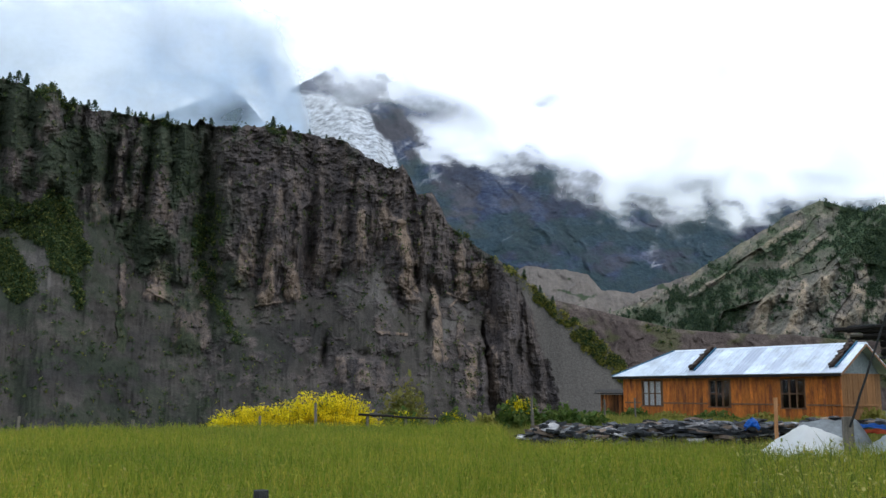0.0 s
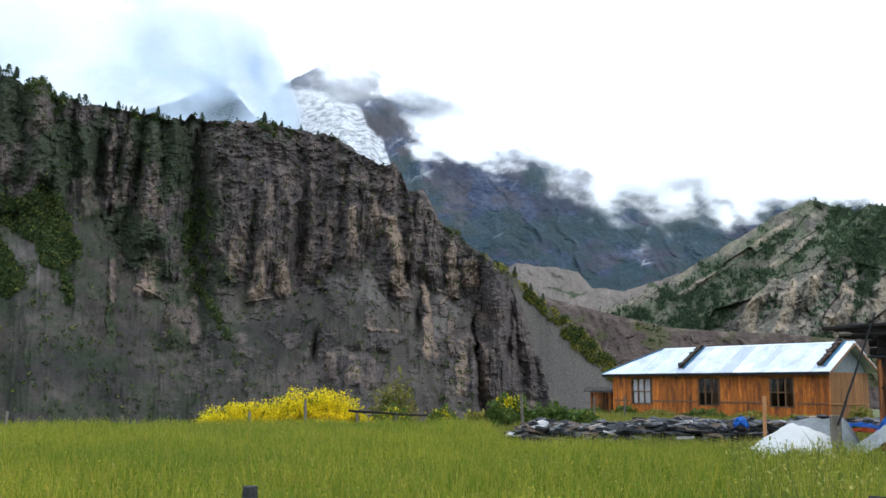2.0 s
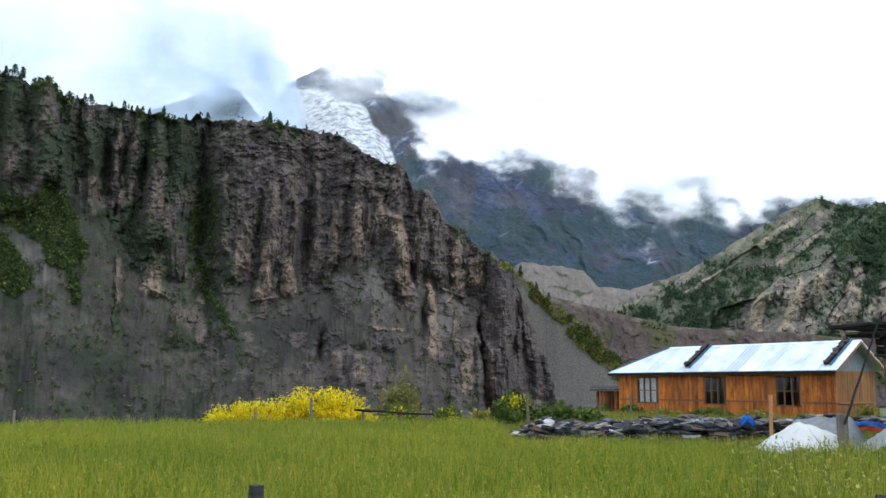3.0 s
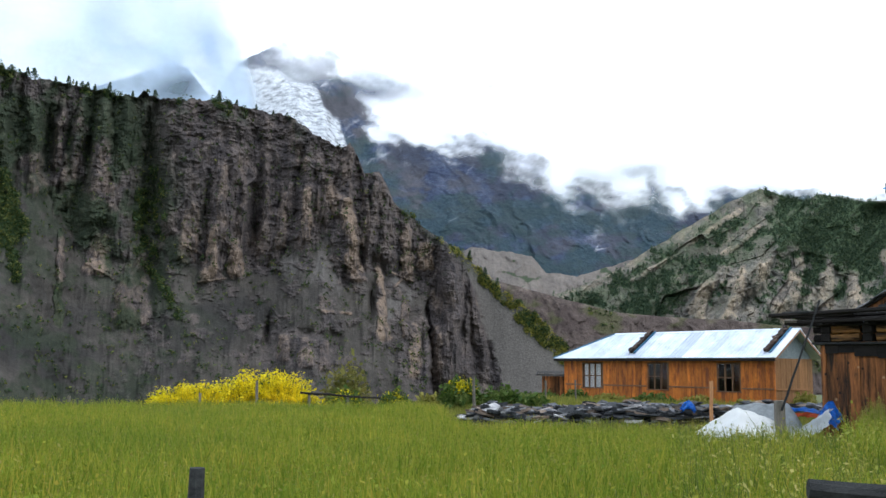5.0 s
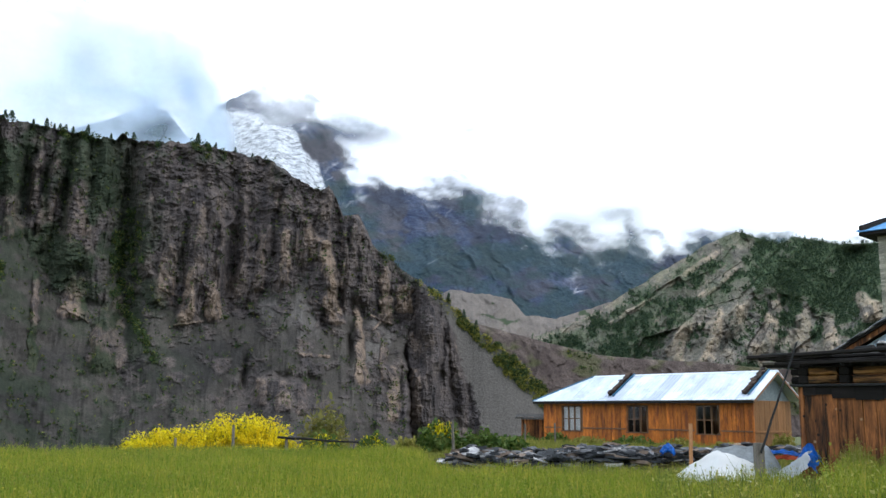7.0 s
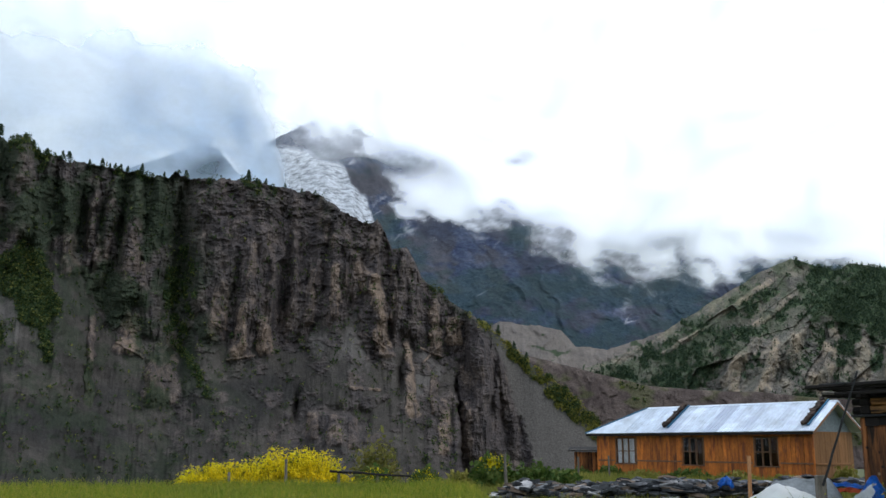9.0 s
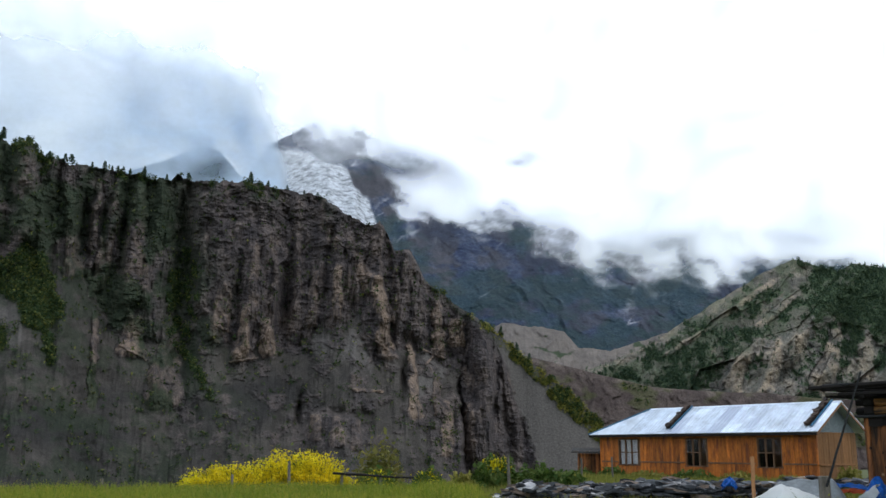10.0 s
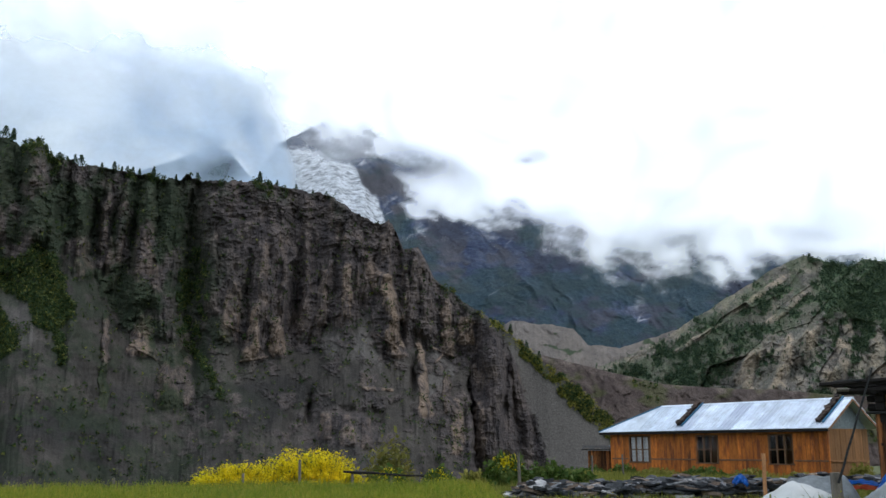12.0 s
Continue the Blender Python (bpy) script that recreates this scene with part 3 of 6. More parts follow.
    d = face * (15 * (big - 0.62) + (10 * (mid - 0.62) + 3.8 * (flute - 0.6)) * fins + 5.0 * upper * fbm(u / 16, w / 12, 4, 24, 0.6))
    d += rock * (1.0 * rough_rock + 0.5 * nub + 0.9 * (bed - 0.6) + 1.3 * blocky(uu / 5.5, w / 5.0, 91) * smooth(-0.2, 0.4, fbm(u / 30, w / 26, 3, 92)) + 0.55 * blocky(uu / 2.2, w / 1.7, 95))
    d += (1 - face) * (1 - 0.85 * smooth(3.6, 5.0, az)) * (2.6 * fbm(u / 40 + w / 90, w / 70, 3, 15) + 0.5 * fbm(u / 7, w / 12, 3, 16, 0.5) + 0.1 * nub + 2.0 * crop)
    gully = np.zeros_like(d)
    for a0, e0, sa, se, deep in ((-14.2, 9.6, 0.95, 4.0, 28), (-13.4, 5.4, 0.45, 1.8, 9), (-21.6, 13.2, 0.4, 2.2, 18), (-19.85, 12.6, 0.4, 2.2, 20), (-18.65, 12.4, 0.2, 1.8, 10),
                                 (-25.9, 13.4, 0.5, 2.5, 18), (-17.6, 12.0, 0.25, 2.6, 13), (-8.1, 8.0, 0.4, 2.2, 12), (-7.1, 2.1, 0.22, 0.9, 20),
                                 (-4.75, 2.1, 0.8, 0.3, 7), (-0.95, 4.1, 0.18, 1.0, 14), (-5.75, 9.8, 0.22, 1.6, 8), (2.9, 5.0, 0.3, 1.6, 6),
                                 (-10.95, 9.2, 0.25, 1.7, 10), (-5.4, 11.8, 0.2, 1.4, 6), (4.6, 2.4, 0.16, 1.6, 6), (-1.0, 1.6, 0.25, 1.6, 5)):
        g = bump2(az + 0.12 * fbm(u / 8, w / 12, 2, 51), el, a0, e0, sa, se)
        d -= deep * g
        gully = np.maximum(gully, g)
    pale = np.zeros_like(d)
    wob = 0.16 * fbm(u / 9, w / 12, 3, 52) + 0.05 * fbm(u / 2.5, w / 3, 3, 53)
    for a0, e0, a1_, e1_, w0, w1_, out, tone in PILLARS:
        t = (e0 - el) / (e0 - e1_)
        x = np.abs(az + wob - a0 - (a1_ - a0) * t) / (w0 + (w1_ - w0) * np.clip(t, 0, 1))
        body = np.clip(1 - x * x, 0, 1) ** 0.75 * smooth(-0.1, 0.14, t) * smooth(1.15, 0.92, t + 0.3 * wob)
        d += out * body
        pale = np.maximum(pale, tone * smooth(0.1, 0.6, body))
        rock = np.maximum(rock, smooth(0.05, 0.3, body))
    pale = np.maximum(pale, 0.4 * smooth(0.3, 0.8, fbm(u / 14, w / 30, 4, 61)) * smooth(-12, -6, az) * rock)
    # pale dusty ledges
    for a0, e0, a1_, e1_, half in ((-17.4, 5.8, -15.9, 5.0, 0.1), (2.7, 7.35, 0.4, 5.0, 0.13), (-3.1, 6.6, -1.8, 5.75, 0.09), (-3.9, 3.45, -2.2, 3.35, 0.16), (-11.2, 5.0, -9.6, 5.2, 0.1),
                                   (-12.2, 7.2, -11.0, 6.6, 0.12), (0.2, 5.9, 1.5, 5.3, 0.1)):
        t = np.clip(((az - a0) * (a1_ - a0) + (el - e0) * (e1_ - e0)) / ((a1_ - a0) ** 2 + (e1_ - e0) ** 2), 0, 1)
        off = np.hypot(az - a0 - t * (a1_ - a0), el + 0.5 * wob - e0 - t * (e1_ - e0))
        ledge = smooth(half, half * 0.3, off)
        d += 1.5 * ledge
        pale = np.maximum(pale, 0.9 * ledge)
        rock = np.maximum(rock, ledge)
    d *= 0.5 + 0.5 * smooth(-0.5, 4.0, el + 0.12 * (az + 8))
    d *= smooth(0.0, 0.25, (e_top[None] - el)) * 0.65 + 0.35
    r = r - d
    below = e_top[None] - el
    patchy = smooth(-0.05, 0.3, fbm(u / 7, w / 7, 4, 71, 0.6))
    green = 0.95 * smooth(1.25, 0.25, below + 0.5 * fbm(u / 12, w / 6, 3, 72)) * smooth(-4.5, -6.5, az) * smooth(-0.15, 0.2, fbm(u / 16, w / 40, 2, 73))
    green = np.maximum(green, 0.95 * smooth(0.25, 0.5, bump2(az + 0.25 * (el - 8.4), el, -22.0, 8.4, 1.2, 2.8) + bump2(az, el + 0.2 * (az + 24.5), -24.6, 9.4, 2.4, 0.9) + 0.3 * fbm(u / 14, w / 14, 3, 74)))
    green = np.maximum(green, smooth(0.22, 0.5, bump2(az + 0.5 * (el - 6.5), el, -24.7, 6.5, 1.1, 2.0) + 0.25 * fbm(u / 14, w / 14, 3, 75)))
    green = np.maximum(green, 0.9 * smooth(0.3, 0.65, bump2(az, el, -14.1, 8.6, 1.2, 3.8)))
    green = np.maximum(green, 0.8 * smooth(0.35, 0.7, bump2(az + 0.55 * (el - 4), el, -12.9, 4.0, 0.4, 3.0) + 0.25 * fbm(u / 10, w / 10, 3, 76)))
    strip = knots([(3.4, 0.3), (4.8, 0.6), (5.8, 0.85), (7.5, 1.05), (9.1, 1.5), (10.4, 1.3), (12, 1.5)], az)
    green = np.maximum(green, 0.95 * smooth(0.15, -0.15, below - strip + 0.3 * fbm(u / 9, w / 9, 3, 78)) * smooth(3.4, 4.6, az))
    green = np.maximum(green, 0.6 * smooth(0.7, 0.2, below) * smooth(0.2, 1.2, az))
    green *= 0.35 + 0.65 * np.maximum(patchy, 0.75 * (az < -20.3))
    shrubs = green.copy()
    # dark green tone over the upper left rock and in its gullies
    dark_green = smooth(-0.25, 0.35, fbm(u / 30, w / 34, 4, 79, 0.6) + 0.25 * smooth(6, 12, el)) * smooth(-11.5, -15.0, az + 0.3 * (el - 12)) * rock
    dark_green = np.maximum(dark_green, gully * smooth(-10.0, -12.5, az))
    green = np.maximum(green, 0.85 * dark_green)
    herbs = smooth(-0.15, 0.4, fbm(u / 26 + w / 40, w / 22, 5, 80, 0.6)) * smooth(-8.0, -14.0, az) * (1 - rock)
    green = np.maximum(green, 0.5 * herbs)
    dry = np.maximum(smooth(4.0, 5.2, az) * 0.8, 0.75 * smooth(0.3, 0.7, bump2(az, el + 0.8 * (az + 23.3), -23.4, 7.0, 1.1, 1.6) + 0.2 * fbm(u / 10, w / 10, 3, 66)))
    dry = np.maximum(dry, 0.7 * smooth(0.1, 0.5, fbm(u / 26, w / 60, 3, 67)) * smooth(-5.0, -2.5, az))
    dry = np.maximum(dry, 0.85 * smooth(0.3, 0.75, bump2(az, el, -3.6, 5.6, 1.1, 1.5) + bump2(az - 0.3 * (el - 4), el, 0.5, 4.2, 1.1, 2.0) + bump2(az, el, -6.0, 6.2, 0.7, 0.9) + 0.3 * fbm(u / 9, w / 14, 4, 68, 0.6)))
    X, Y, Z = polar(az, r, el)
    # the back of the ridge
    back = []
    for k, (dr, dz) in enumerate(((25, -4), (80, -8), (200, -40), (420, -150))):
        bx, by, bz = polar(az1, r[-1] + dr, e_top)
        back.append((bx, by, Z[-1] + dz))
    X, Y, Z = (np.vstack([A] + [b[k][None] for b in back]) for k, A in enumerate((X, Y, Z)))

    def ext(m, v=None):
        return np.vstack([m] + [(m[-1:] if v is None else np.full_like(m[-1:], v))] * 4)

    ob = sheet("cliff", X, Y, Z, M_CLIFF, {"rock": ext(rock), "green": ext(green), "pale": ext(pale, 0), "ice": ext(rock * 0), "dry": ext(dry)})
    tagged(ob, "dark brown crumbling rock cliff with scree fans below", "cliff", kind="structure")
    ob.data.polygons.foreach_set("use_smooth", np.zeros(len(ob.data.polygons), bool))
    return X[:rows], Y[:rows], Z[:rows], shrubs, e_top, az1


HILL_RIBS = [  # bearing and height of the top, of the foot, half widths in degrees, how far it stands out
    (24.31, 7.25, 22.99, 3.5, 0.3, 0.8, 26), (25.56, 6.4, 25.14, 2.9, 0.3, 0.7, 24), (22.72, 7.1, 21.42, 4.7, 0.25, 0.5, 20), (19.61, 6.1, 18.02, 3.6, 0.25, 0.7, 22),
    (21.02, 6.6, 20.65, 4.2, 0.2, 0.4, 18), (20.69, 5.5, 20.13, 3.0, 0.25, 0.5, 18), (26.7, 6.0, 26.84, 3.4, 0.3, 0.6, 20), (28.4, 7.2, 28.99, 5.3, 0.3, 0.7, 20),
    (22.46, 9.0, 19.9, 6.9, 0.35, 0.45, 16), (23.58, 5.5, 23.2, 2.9, 0.25, 0.5, 16), (18.8, 4.9, 18.45, 3.1, 0.2, 0.45, 16), (22.0, 10.2, 17.9, 7.5, 0.3, 0.4, 8), (17.6, 7.2, 14.6, 5.4, 0.3, 0.3, 8)]
CRAG_TOP = [(15, 2.5), (16.4, 3.3), (18.3, 5.1), (19.6, 6.1), (20.9, 6.2), (21.5, 6.9), (23.2, 7.6), (24.7, 7.0), (26.2, 6.3), (27.4, 5.6), (28.3, 6.8), (30, 6.2), (34, 5), (46, 4)]


def hill_ribs(az, el, u, w):
    """Bare ribs of the hill: how far they stand out, and where they are."""
    wob = 0.14 * fbm(u / 16, w / 16, 4, 222)
    rise, where = np.zeros_like(az), np.zeros_like(az)
    for a0, e0, b0, b1, w0, w1, out in HILL_RIBS:
        t = (e0 - el) / (e0 - b1)
        x = np.abs(az + wob - a0 - (b0 - a0) * t) / (w0 + (w1 - w0) * np.clip(t, 0, 1))
        body = np.clip(1 - x * x, 0, 1) ** 0.8 * smooth(-0.1, 0.45, t) * smooth(1.2, 0.85, t)
        rise, where = np.maximum(rise, 0.6 * out * body), np.maximum(where, smooth(0.1, 0.7, body + 0.3 * wob))
    return rise, where


def slope(name, crest, az0, az1, nx, ny, el0, rc, grade, mat, masks, label, rough, seed, category="mountain", shear=0.0, crags=False):
    """A mountainside: crest line by bearing, falling towards the viewer at one grade, with ridged relief."""
    a1 = np.linspace(az0, az1, nx)
    u1 = np.radians(a1) * rc
    e_top = knots(crest, a1) + rough[3] * fbm(u1 / rough[4], u1 * 0, 5, seed, 0.55)
    s = np.linspace(0, 1, ny)[:, None]
    az = np.repeat(a1[None], ny, 0)
    el = el0 + (e_top[None] - el0) * s
    u, w = np.radians(az) * rc, np.tan(np.radians(el)) * rc
    zc = rc * np.tan(np.radians(e_top))[None]
    tn = np.tan(np.radians(el))
    r = (rc - zc / grade) / (1 - tn / grade)
    uu = u + shear * w + rough[2] * 0.35 * fbm(u / rough[2], w / rough[2], 3, seed + 1)
    d = rough[0] * (ridged(uu / rough[2], w / (rough[2] * 3.2), 5, seed + 2, 0.55) - 0.6)
    d += rough[1] * fbm(u / (rough[2] * 0.22), w / (rough[2] * 0.3), 4, seed + 3, 0.6)
    d += rough[1] * 1.3 * (ridged((uu + 0.3 * w) / (rough[2] * 0.2), w / (rough[2] * 0.55), 3, seed + 4) - 0.6)
    d += rough[1] * 0.8 * blocky((uu + 0.2 * w) / (rough[2] * 0.12), w / (rough[2] * 0.16), seed + 5)
    if crags:
        ur = u + shear * w
        d = rough[0] * (ridged(ur / rough[2], w / (rough[2] * 1.9), 2, seed + 2) - 0.6) + 0.28 * rough[0] * (ridged(ur / (rough[2] * 0.36), w / rough[2], 2, seed + 3) - 0.6)
        d = d + rough[1] * (blocky(ur / 30, w / 40, seed + 5) + 0.4 * blocky(u / 12, w / 14, seed + 9) + 0.14 * blocky(u / 5, w / 5, seed + 13) + 0.25 * fbm(u / 6, w / 6, 3, seed + 17))
        top = knots(CRAG_TOP, az)
        d = d + 9 * smooth(-1.0, 1.3, top - el) * (ridged((u + 3 * fbm(u / 16, w / 16, 3, seed + 20)) / 26, w / 110, 2, seed + 21) - 0.6)
        d = d + hill_ribs(az, el, u, w)[0]
    m = masks(az, el, u, w, e_top[None] - el, d / rough[0])
    r = r - d * (0.3 + 0.7 * smooth(0, 0.5, e_top[None] - el)) * (1 - 0.75 * m["smooth"] if "smooth" in m else 1)
    m.pop("smooth", None)
    X, Y, Z = polar(az, r, el)
    bx, by, _ = polar(a1, r[-1] + rc * 0.06, e_top)
    cx, cy, _ = polar(a1, r[-1] + rc * 0.2, e_top)
    X, Y = np.vstack([X, bx[None], cx[None]]), np.vstack([Y, by[None], cy[None]])
    Z = np.vstack([Z, Z[-1:] - rc * 0.015, Z[-1:] - rc * 0.1])
    ob = sheet(name, X, Y, Z, mat, {k: np.vstack([v, v[-1:], v[-1:]]) for k, v in m.items()})
    tagged(ob, label, category, kind="structure")
    if crags:
        ob.data.polygons.foreach_set("use_smooth", np.zeros(len(ob.data.polygons), bool))
    return X, Y, Z, m


def hill_masks(az, el, u, w, below, rel):
    n1 = fbm(u / 42, w / 30, 4, 101, 0.6)
    n2 = fbm(u / 13 + 0.5 * w / 13, w / 10, 4, 102, 0.6)
    top = knots(CRAG_TOP, az)
    crag = smooth(-0.2, 0.3, top - el + 0.7 * n1 + 0.25 * n2)
    rib = 0.9 * smooth(0.75, 0.2, below + 0.35 * n1) * smooth(22.6, 21.6, az)
    rib = np.maximum(rib, bump2(az, el - (7.3 + (az - 19.64) * 0.75) + 0.3 * n1, 21.0, 0, 1.7, 0.36))
    bias = 0.5 * smooth(22.2, 23.4, az + 0.25 * (9 - el)) + 0.2 * smooth(21.5, 19, az) * smooth(11.5, 14.5, az) - 0.8 * rib - 0.5 * crag
    bare = hill_ribs(az, el, u, w)[1]
    bias = bias - 0.9 * bare
    woods = smooth(-0.08, 0.2, 0.6 * n1 + 0.7 * n2 + bias - 0.35 * rel)
    turf = (0.45 - 0.3 * crag) * smooth(-0.3, 0.4, fbm(u / 25, w / 25, 4, 103))
    return {"rock": np.maximum(np.maximum(crag, bare), 0.7 * smooth(-0.2, 0.3, n2 + 0.5 * rib)), "green": np.maximum(woods * 0.92, turf),
            "pale": np.clip(smooth(0.1, 0.6, rel) * 0.45 + 0.5 * rib * smooth(-0.2, 0.3, n2) + 0.6 * bare, 0, 1), "ice": el * 0, "smooth": 0.4 * (1 - crag)}


def moraine_masks(az, el, u, w, below, rel):
    g = smooth(0.1, 0.5, fbm(u / 30, w / 18, 4, 111)) * 0.55
    g = np.maximum(g, 0.9 * smooth(8.6, 6.4, az + 0.5 * (el - 4)) * smooth(-0.2, 0.2, fbm(u / 10, w / 8, 3, 112)))
    return {"rock": smooth(-0.2, 0.4, fbm(u / 14, w / 14, 4, 113)) * 0.7, "green": g, "pale": smooth(0.5, 0.1, below) * 0.6, "ice": el * 0}


def sand_masks(az, el, u, w, below, rel):
    g = smooth(0.45, 0.65, fbm(u / 40, w / 20, 4, 121)) * 0.9
    return {"rock": 0.3 + 0 * el, "green": g, "pale": smooth(10.5, 12.5, az) * 0.7 + 0 * el, "ice": el * 0}


def far_masks(az, el, u, w, below, rel):
    edge = knots([(-12, 18.2), (-9.5, 17.9), (-8.3, 17.7), (-6.4, 17.2), (-4.6, 16.6), (-4.1, 15.6), (-3.2, 14.7), (-2.8, 13.8), (-1.9, 11.9), (-1.0, 10.8)], az)
    ice = smooth(0.2, -0.15, el - edge + 0.35 * fbm(u / 120, w / 120, 4, 131)) * smooth(-4.2, -3.4, el - edge) * smooth(-0.9, -1.3, az) * smooth(-10.6, -9.6, az)
    across, along = -0.6 * u + 0.8 * w, 0.8 * u + 0.6 * w
    streak = smooth(0.88, 0.985, ridged(across / 170 + 0.25 * fbm(u / 200, w / 200, 3, 135), along / 1300, 1, 136)) * smooth(0.0, 0.5, fbm(u / 300, w / 180, 3, 137))
    streak = np.maximum(streak, 0.9 * smooth(0.93, 0.99, ridged(across / 75 + 0.4 * fbm(u / 150, w / 150, 3, 138), along / 500, 1, 139)) * smooth(0.2, 0.5, fbm(u / 170, w / 120, 3, 140)))
    streak = np.maximum(streak, 0.6 * smooth(0.1, 0.5, fbm(u / 28, w / 70, 4, 141, 0.6)) * bump2(az, el, -0.6, 13.0, 1.6, 1.7))
    streak = np.maximum(streak, 0.6 * smooth(0.15, 0.5, fbm(across / 20, along / 70, 4, 142, 0.6)) * bump2(az, el, 15.4, 9.0, 1.6, 0.7))
    woods = smooth(-0.25, 0.3, fbm(u / 260, w / 130, 5, 133, 0.6) + 0.55 * smooth(14, 7.5, el) - 0.22 - 0.25 * rel)
    return {"rock": smooth(-0.2, 0.3, fbm(u / 130, w / 80, 4, 134)), "green": woods * 0.62 * (1 - ice), "pale": np.maximum(smooth(0.2, 0.6, rel) * 0.5, streak),
            "ice": ice, "smooth": ice}


def dark_masks(az, el, u, w, below, rel):
    return {"rock": 0.4 + 0 * el, "green": 0.8 + 0 * el, "pale": 0 * el, "ice": 0 * el}


CLIFF = cliff()
HILL = slope("right_hill", [(7, 3.4), (9.3, 4.4), (11.7, 5.2), (14, 6.15), (15.1, 6.95), (17.2, 8.15), (19.8, 9.65), (21.1, 10.3), (22.1, 10.62),
                            (23.4, 10.1), (24.3, 9.8), (25.1, 10.15), (26, 9.95), (27.5, 9.6), (29.4, 9.55), (34, 9.0), (46, 8.0)],
             8, 46, 760, 230, 0.0, 1150, 0.95, M_HILL, hill_masks, "pale rocky hill with dark conifer woods", (64, 7.5, 130, 0.07, 18), 200, shear=-0.7, crags=True)
MORAINE = slope("moraine_ridge", [(2, 6.9), (4, 6.3), (6, 5.55), (7.7, 5.15), (10.65, 4.35), (13.9, 3.55), (17, 3.27), (20, 3.14), (22.4, 2.85),
                                  (24.7, 2.65), (30, 2.3), (44, 1.6)],
                2.5, 44, 620, 120, -3.0, 720, 0.7, M_MORAINE, moraine_masks, "brown moraine ridge of loose rubble", (14, 1.8, 40, 0.03, 16), 300, "ridge")
SANDS = slope("pale_moraine", [(1, 5.8), (3.3, 6.5), (5, 7.45), (7.4, 7.15), (8.7, 6.9), (9.5, 5.95), (11.35, 5.7), (13.3, 6.3), (15, 6.75), (17, 6.2), (20, 5)],
              1, 20, 380, 90, 2.0, 1500, 0.7, M_SAND, sand_masks, "pale grey and sandy moraine below the glacier", (20, 2.2, 70, 0.08, 26), 400, "moraine")
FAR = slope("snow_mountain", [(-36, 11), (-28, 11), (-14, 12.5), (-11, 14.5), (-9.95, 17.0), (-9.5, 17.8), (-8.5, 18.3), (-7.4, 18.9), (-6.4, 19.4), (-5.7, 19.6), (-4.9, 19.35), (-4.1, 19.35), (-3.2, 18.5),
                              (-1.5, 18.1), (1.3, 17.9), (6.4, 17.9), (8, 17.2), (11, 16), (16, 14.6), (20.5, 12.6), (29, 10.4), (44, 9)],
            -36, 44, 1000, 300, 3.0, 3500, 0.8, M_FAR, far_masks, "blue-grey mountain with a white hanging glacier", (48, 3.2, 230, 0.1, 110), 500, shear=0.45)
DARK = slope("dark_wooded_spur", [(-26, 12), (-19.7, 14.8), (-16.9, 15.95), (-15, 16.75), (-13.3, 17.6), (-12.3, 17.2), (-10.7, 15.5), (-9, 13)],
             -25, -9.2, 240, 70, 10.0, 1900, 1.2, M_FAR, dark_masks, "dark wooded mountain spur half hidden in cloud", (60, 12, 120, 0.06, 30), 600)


# ================= clouds =================
def cloud_sheet(name, az0, az1, nx, el0, el1, ny, rad, dens, mat, label, lump):
    a1, e1 = np.linspace(az0, az1, nx), np.linspace(el0, el1, ny)
    az, el = np.meshgrid(a1, e1)
    den = np.clip(dens(az, el), 0, 1)
    r = rad - lump * (gnoise(az / 5, el / 4, 700) + 0.6)
    X, Y, Z = polar(az, r, el)
    ob = sheet(name, X, Y, Z, mat, {"cloud_cover": den})
    ob.visible_shadow = False
    return tagged(ob, label, "cloud", kind="structure")


def main_density(az, el):
    low = knots([(-42, 22), (-9, 21.0), (-7.5, 20.2), (-6.2, 20.0), (-4.9, 19.3), (-4.3, 18.7), (-3.6, 18.0), (-2.8, 17.0), (-2.0, 15.9), (-0.8, 14.3), (1.0, 13.5), (3.1, 13.0), (5.2, 13.5), (6.2, 13.4), (7.1, 12.3),
                 (9.3, 11.6), (10.6, 10.5), (12.6, 11.0), (14.2, 9.7), (15.8, 10.2), (17.4, 9.8), (19.9, 10.3), (22, 10.2), (26.4, 9.4), (40, 9)], az)
    n = fbm(az / 2.2 + 0.3 * el, el / 1.5, 6, 710, 0.55)
    veil = knots([(-42, 0.9), (-4, 0.9), (0, 1.4), (4, 1.4), (7, 2.0), (11.5, 2.1), (14, 1.9), (17, 1.6), (21, 1.5), (40, 1.6)], az)
    d = smooth(-0.5, 1.0, (el - low + 1.2 * n) / veil) ** 0.9
    gap = (0.92 * bump2(az + 0.5 * n, el + 0.3 * n + 0.06 * (az + 2), -1.7, 16.85, 2.9, 0.72) + 0.5 * bump2(az + 0.3 * n, el + 0.2 * n - 0.15 * (az - 6.3), 6.2, 17.1, 1.0, 0.36)
           + 0.5 * bump2(az + 0.5 * n, el + 0.25 * n - 0.1 * (az - 15), 15.0, 11.9, 1.7, 0.5) + 0.35 * bump2(az, el + 0.2 * n, 15.4, 10.3, 0.8, 0.4))
    haze = 0.75 * smooth(18.0, 20.0, el + 0.8 * n - 0.1 * (az + 6)) * smooth(-11, -9, az) + 0.52 * bump2(az + 0.5 * n, el + 0.4 * n, -5.0, 18.6, 3.0, 1.3)
    haze = np.clip(haze, 0, 0.85) * smooth(1.0, -1.0, az)
    return (haze + (1 - haze) * d * (1 - np.clip(gap, 0, 0.85)))


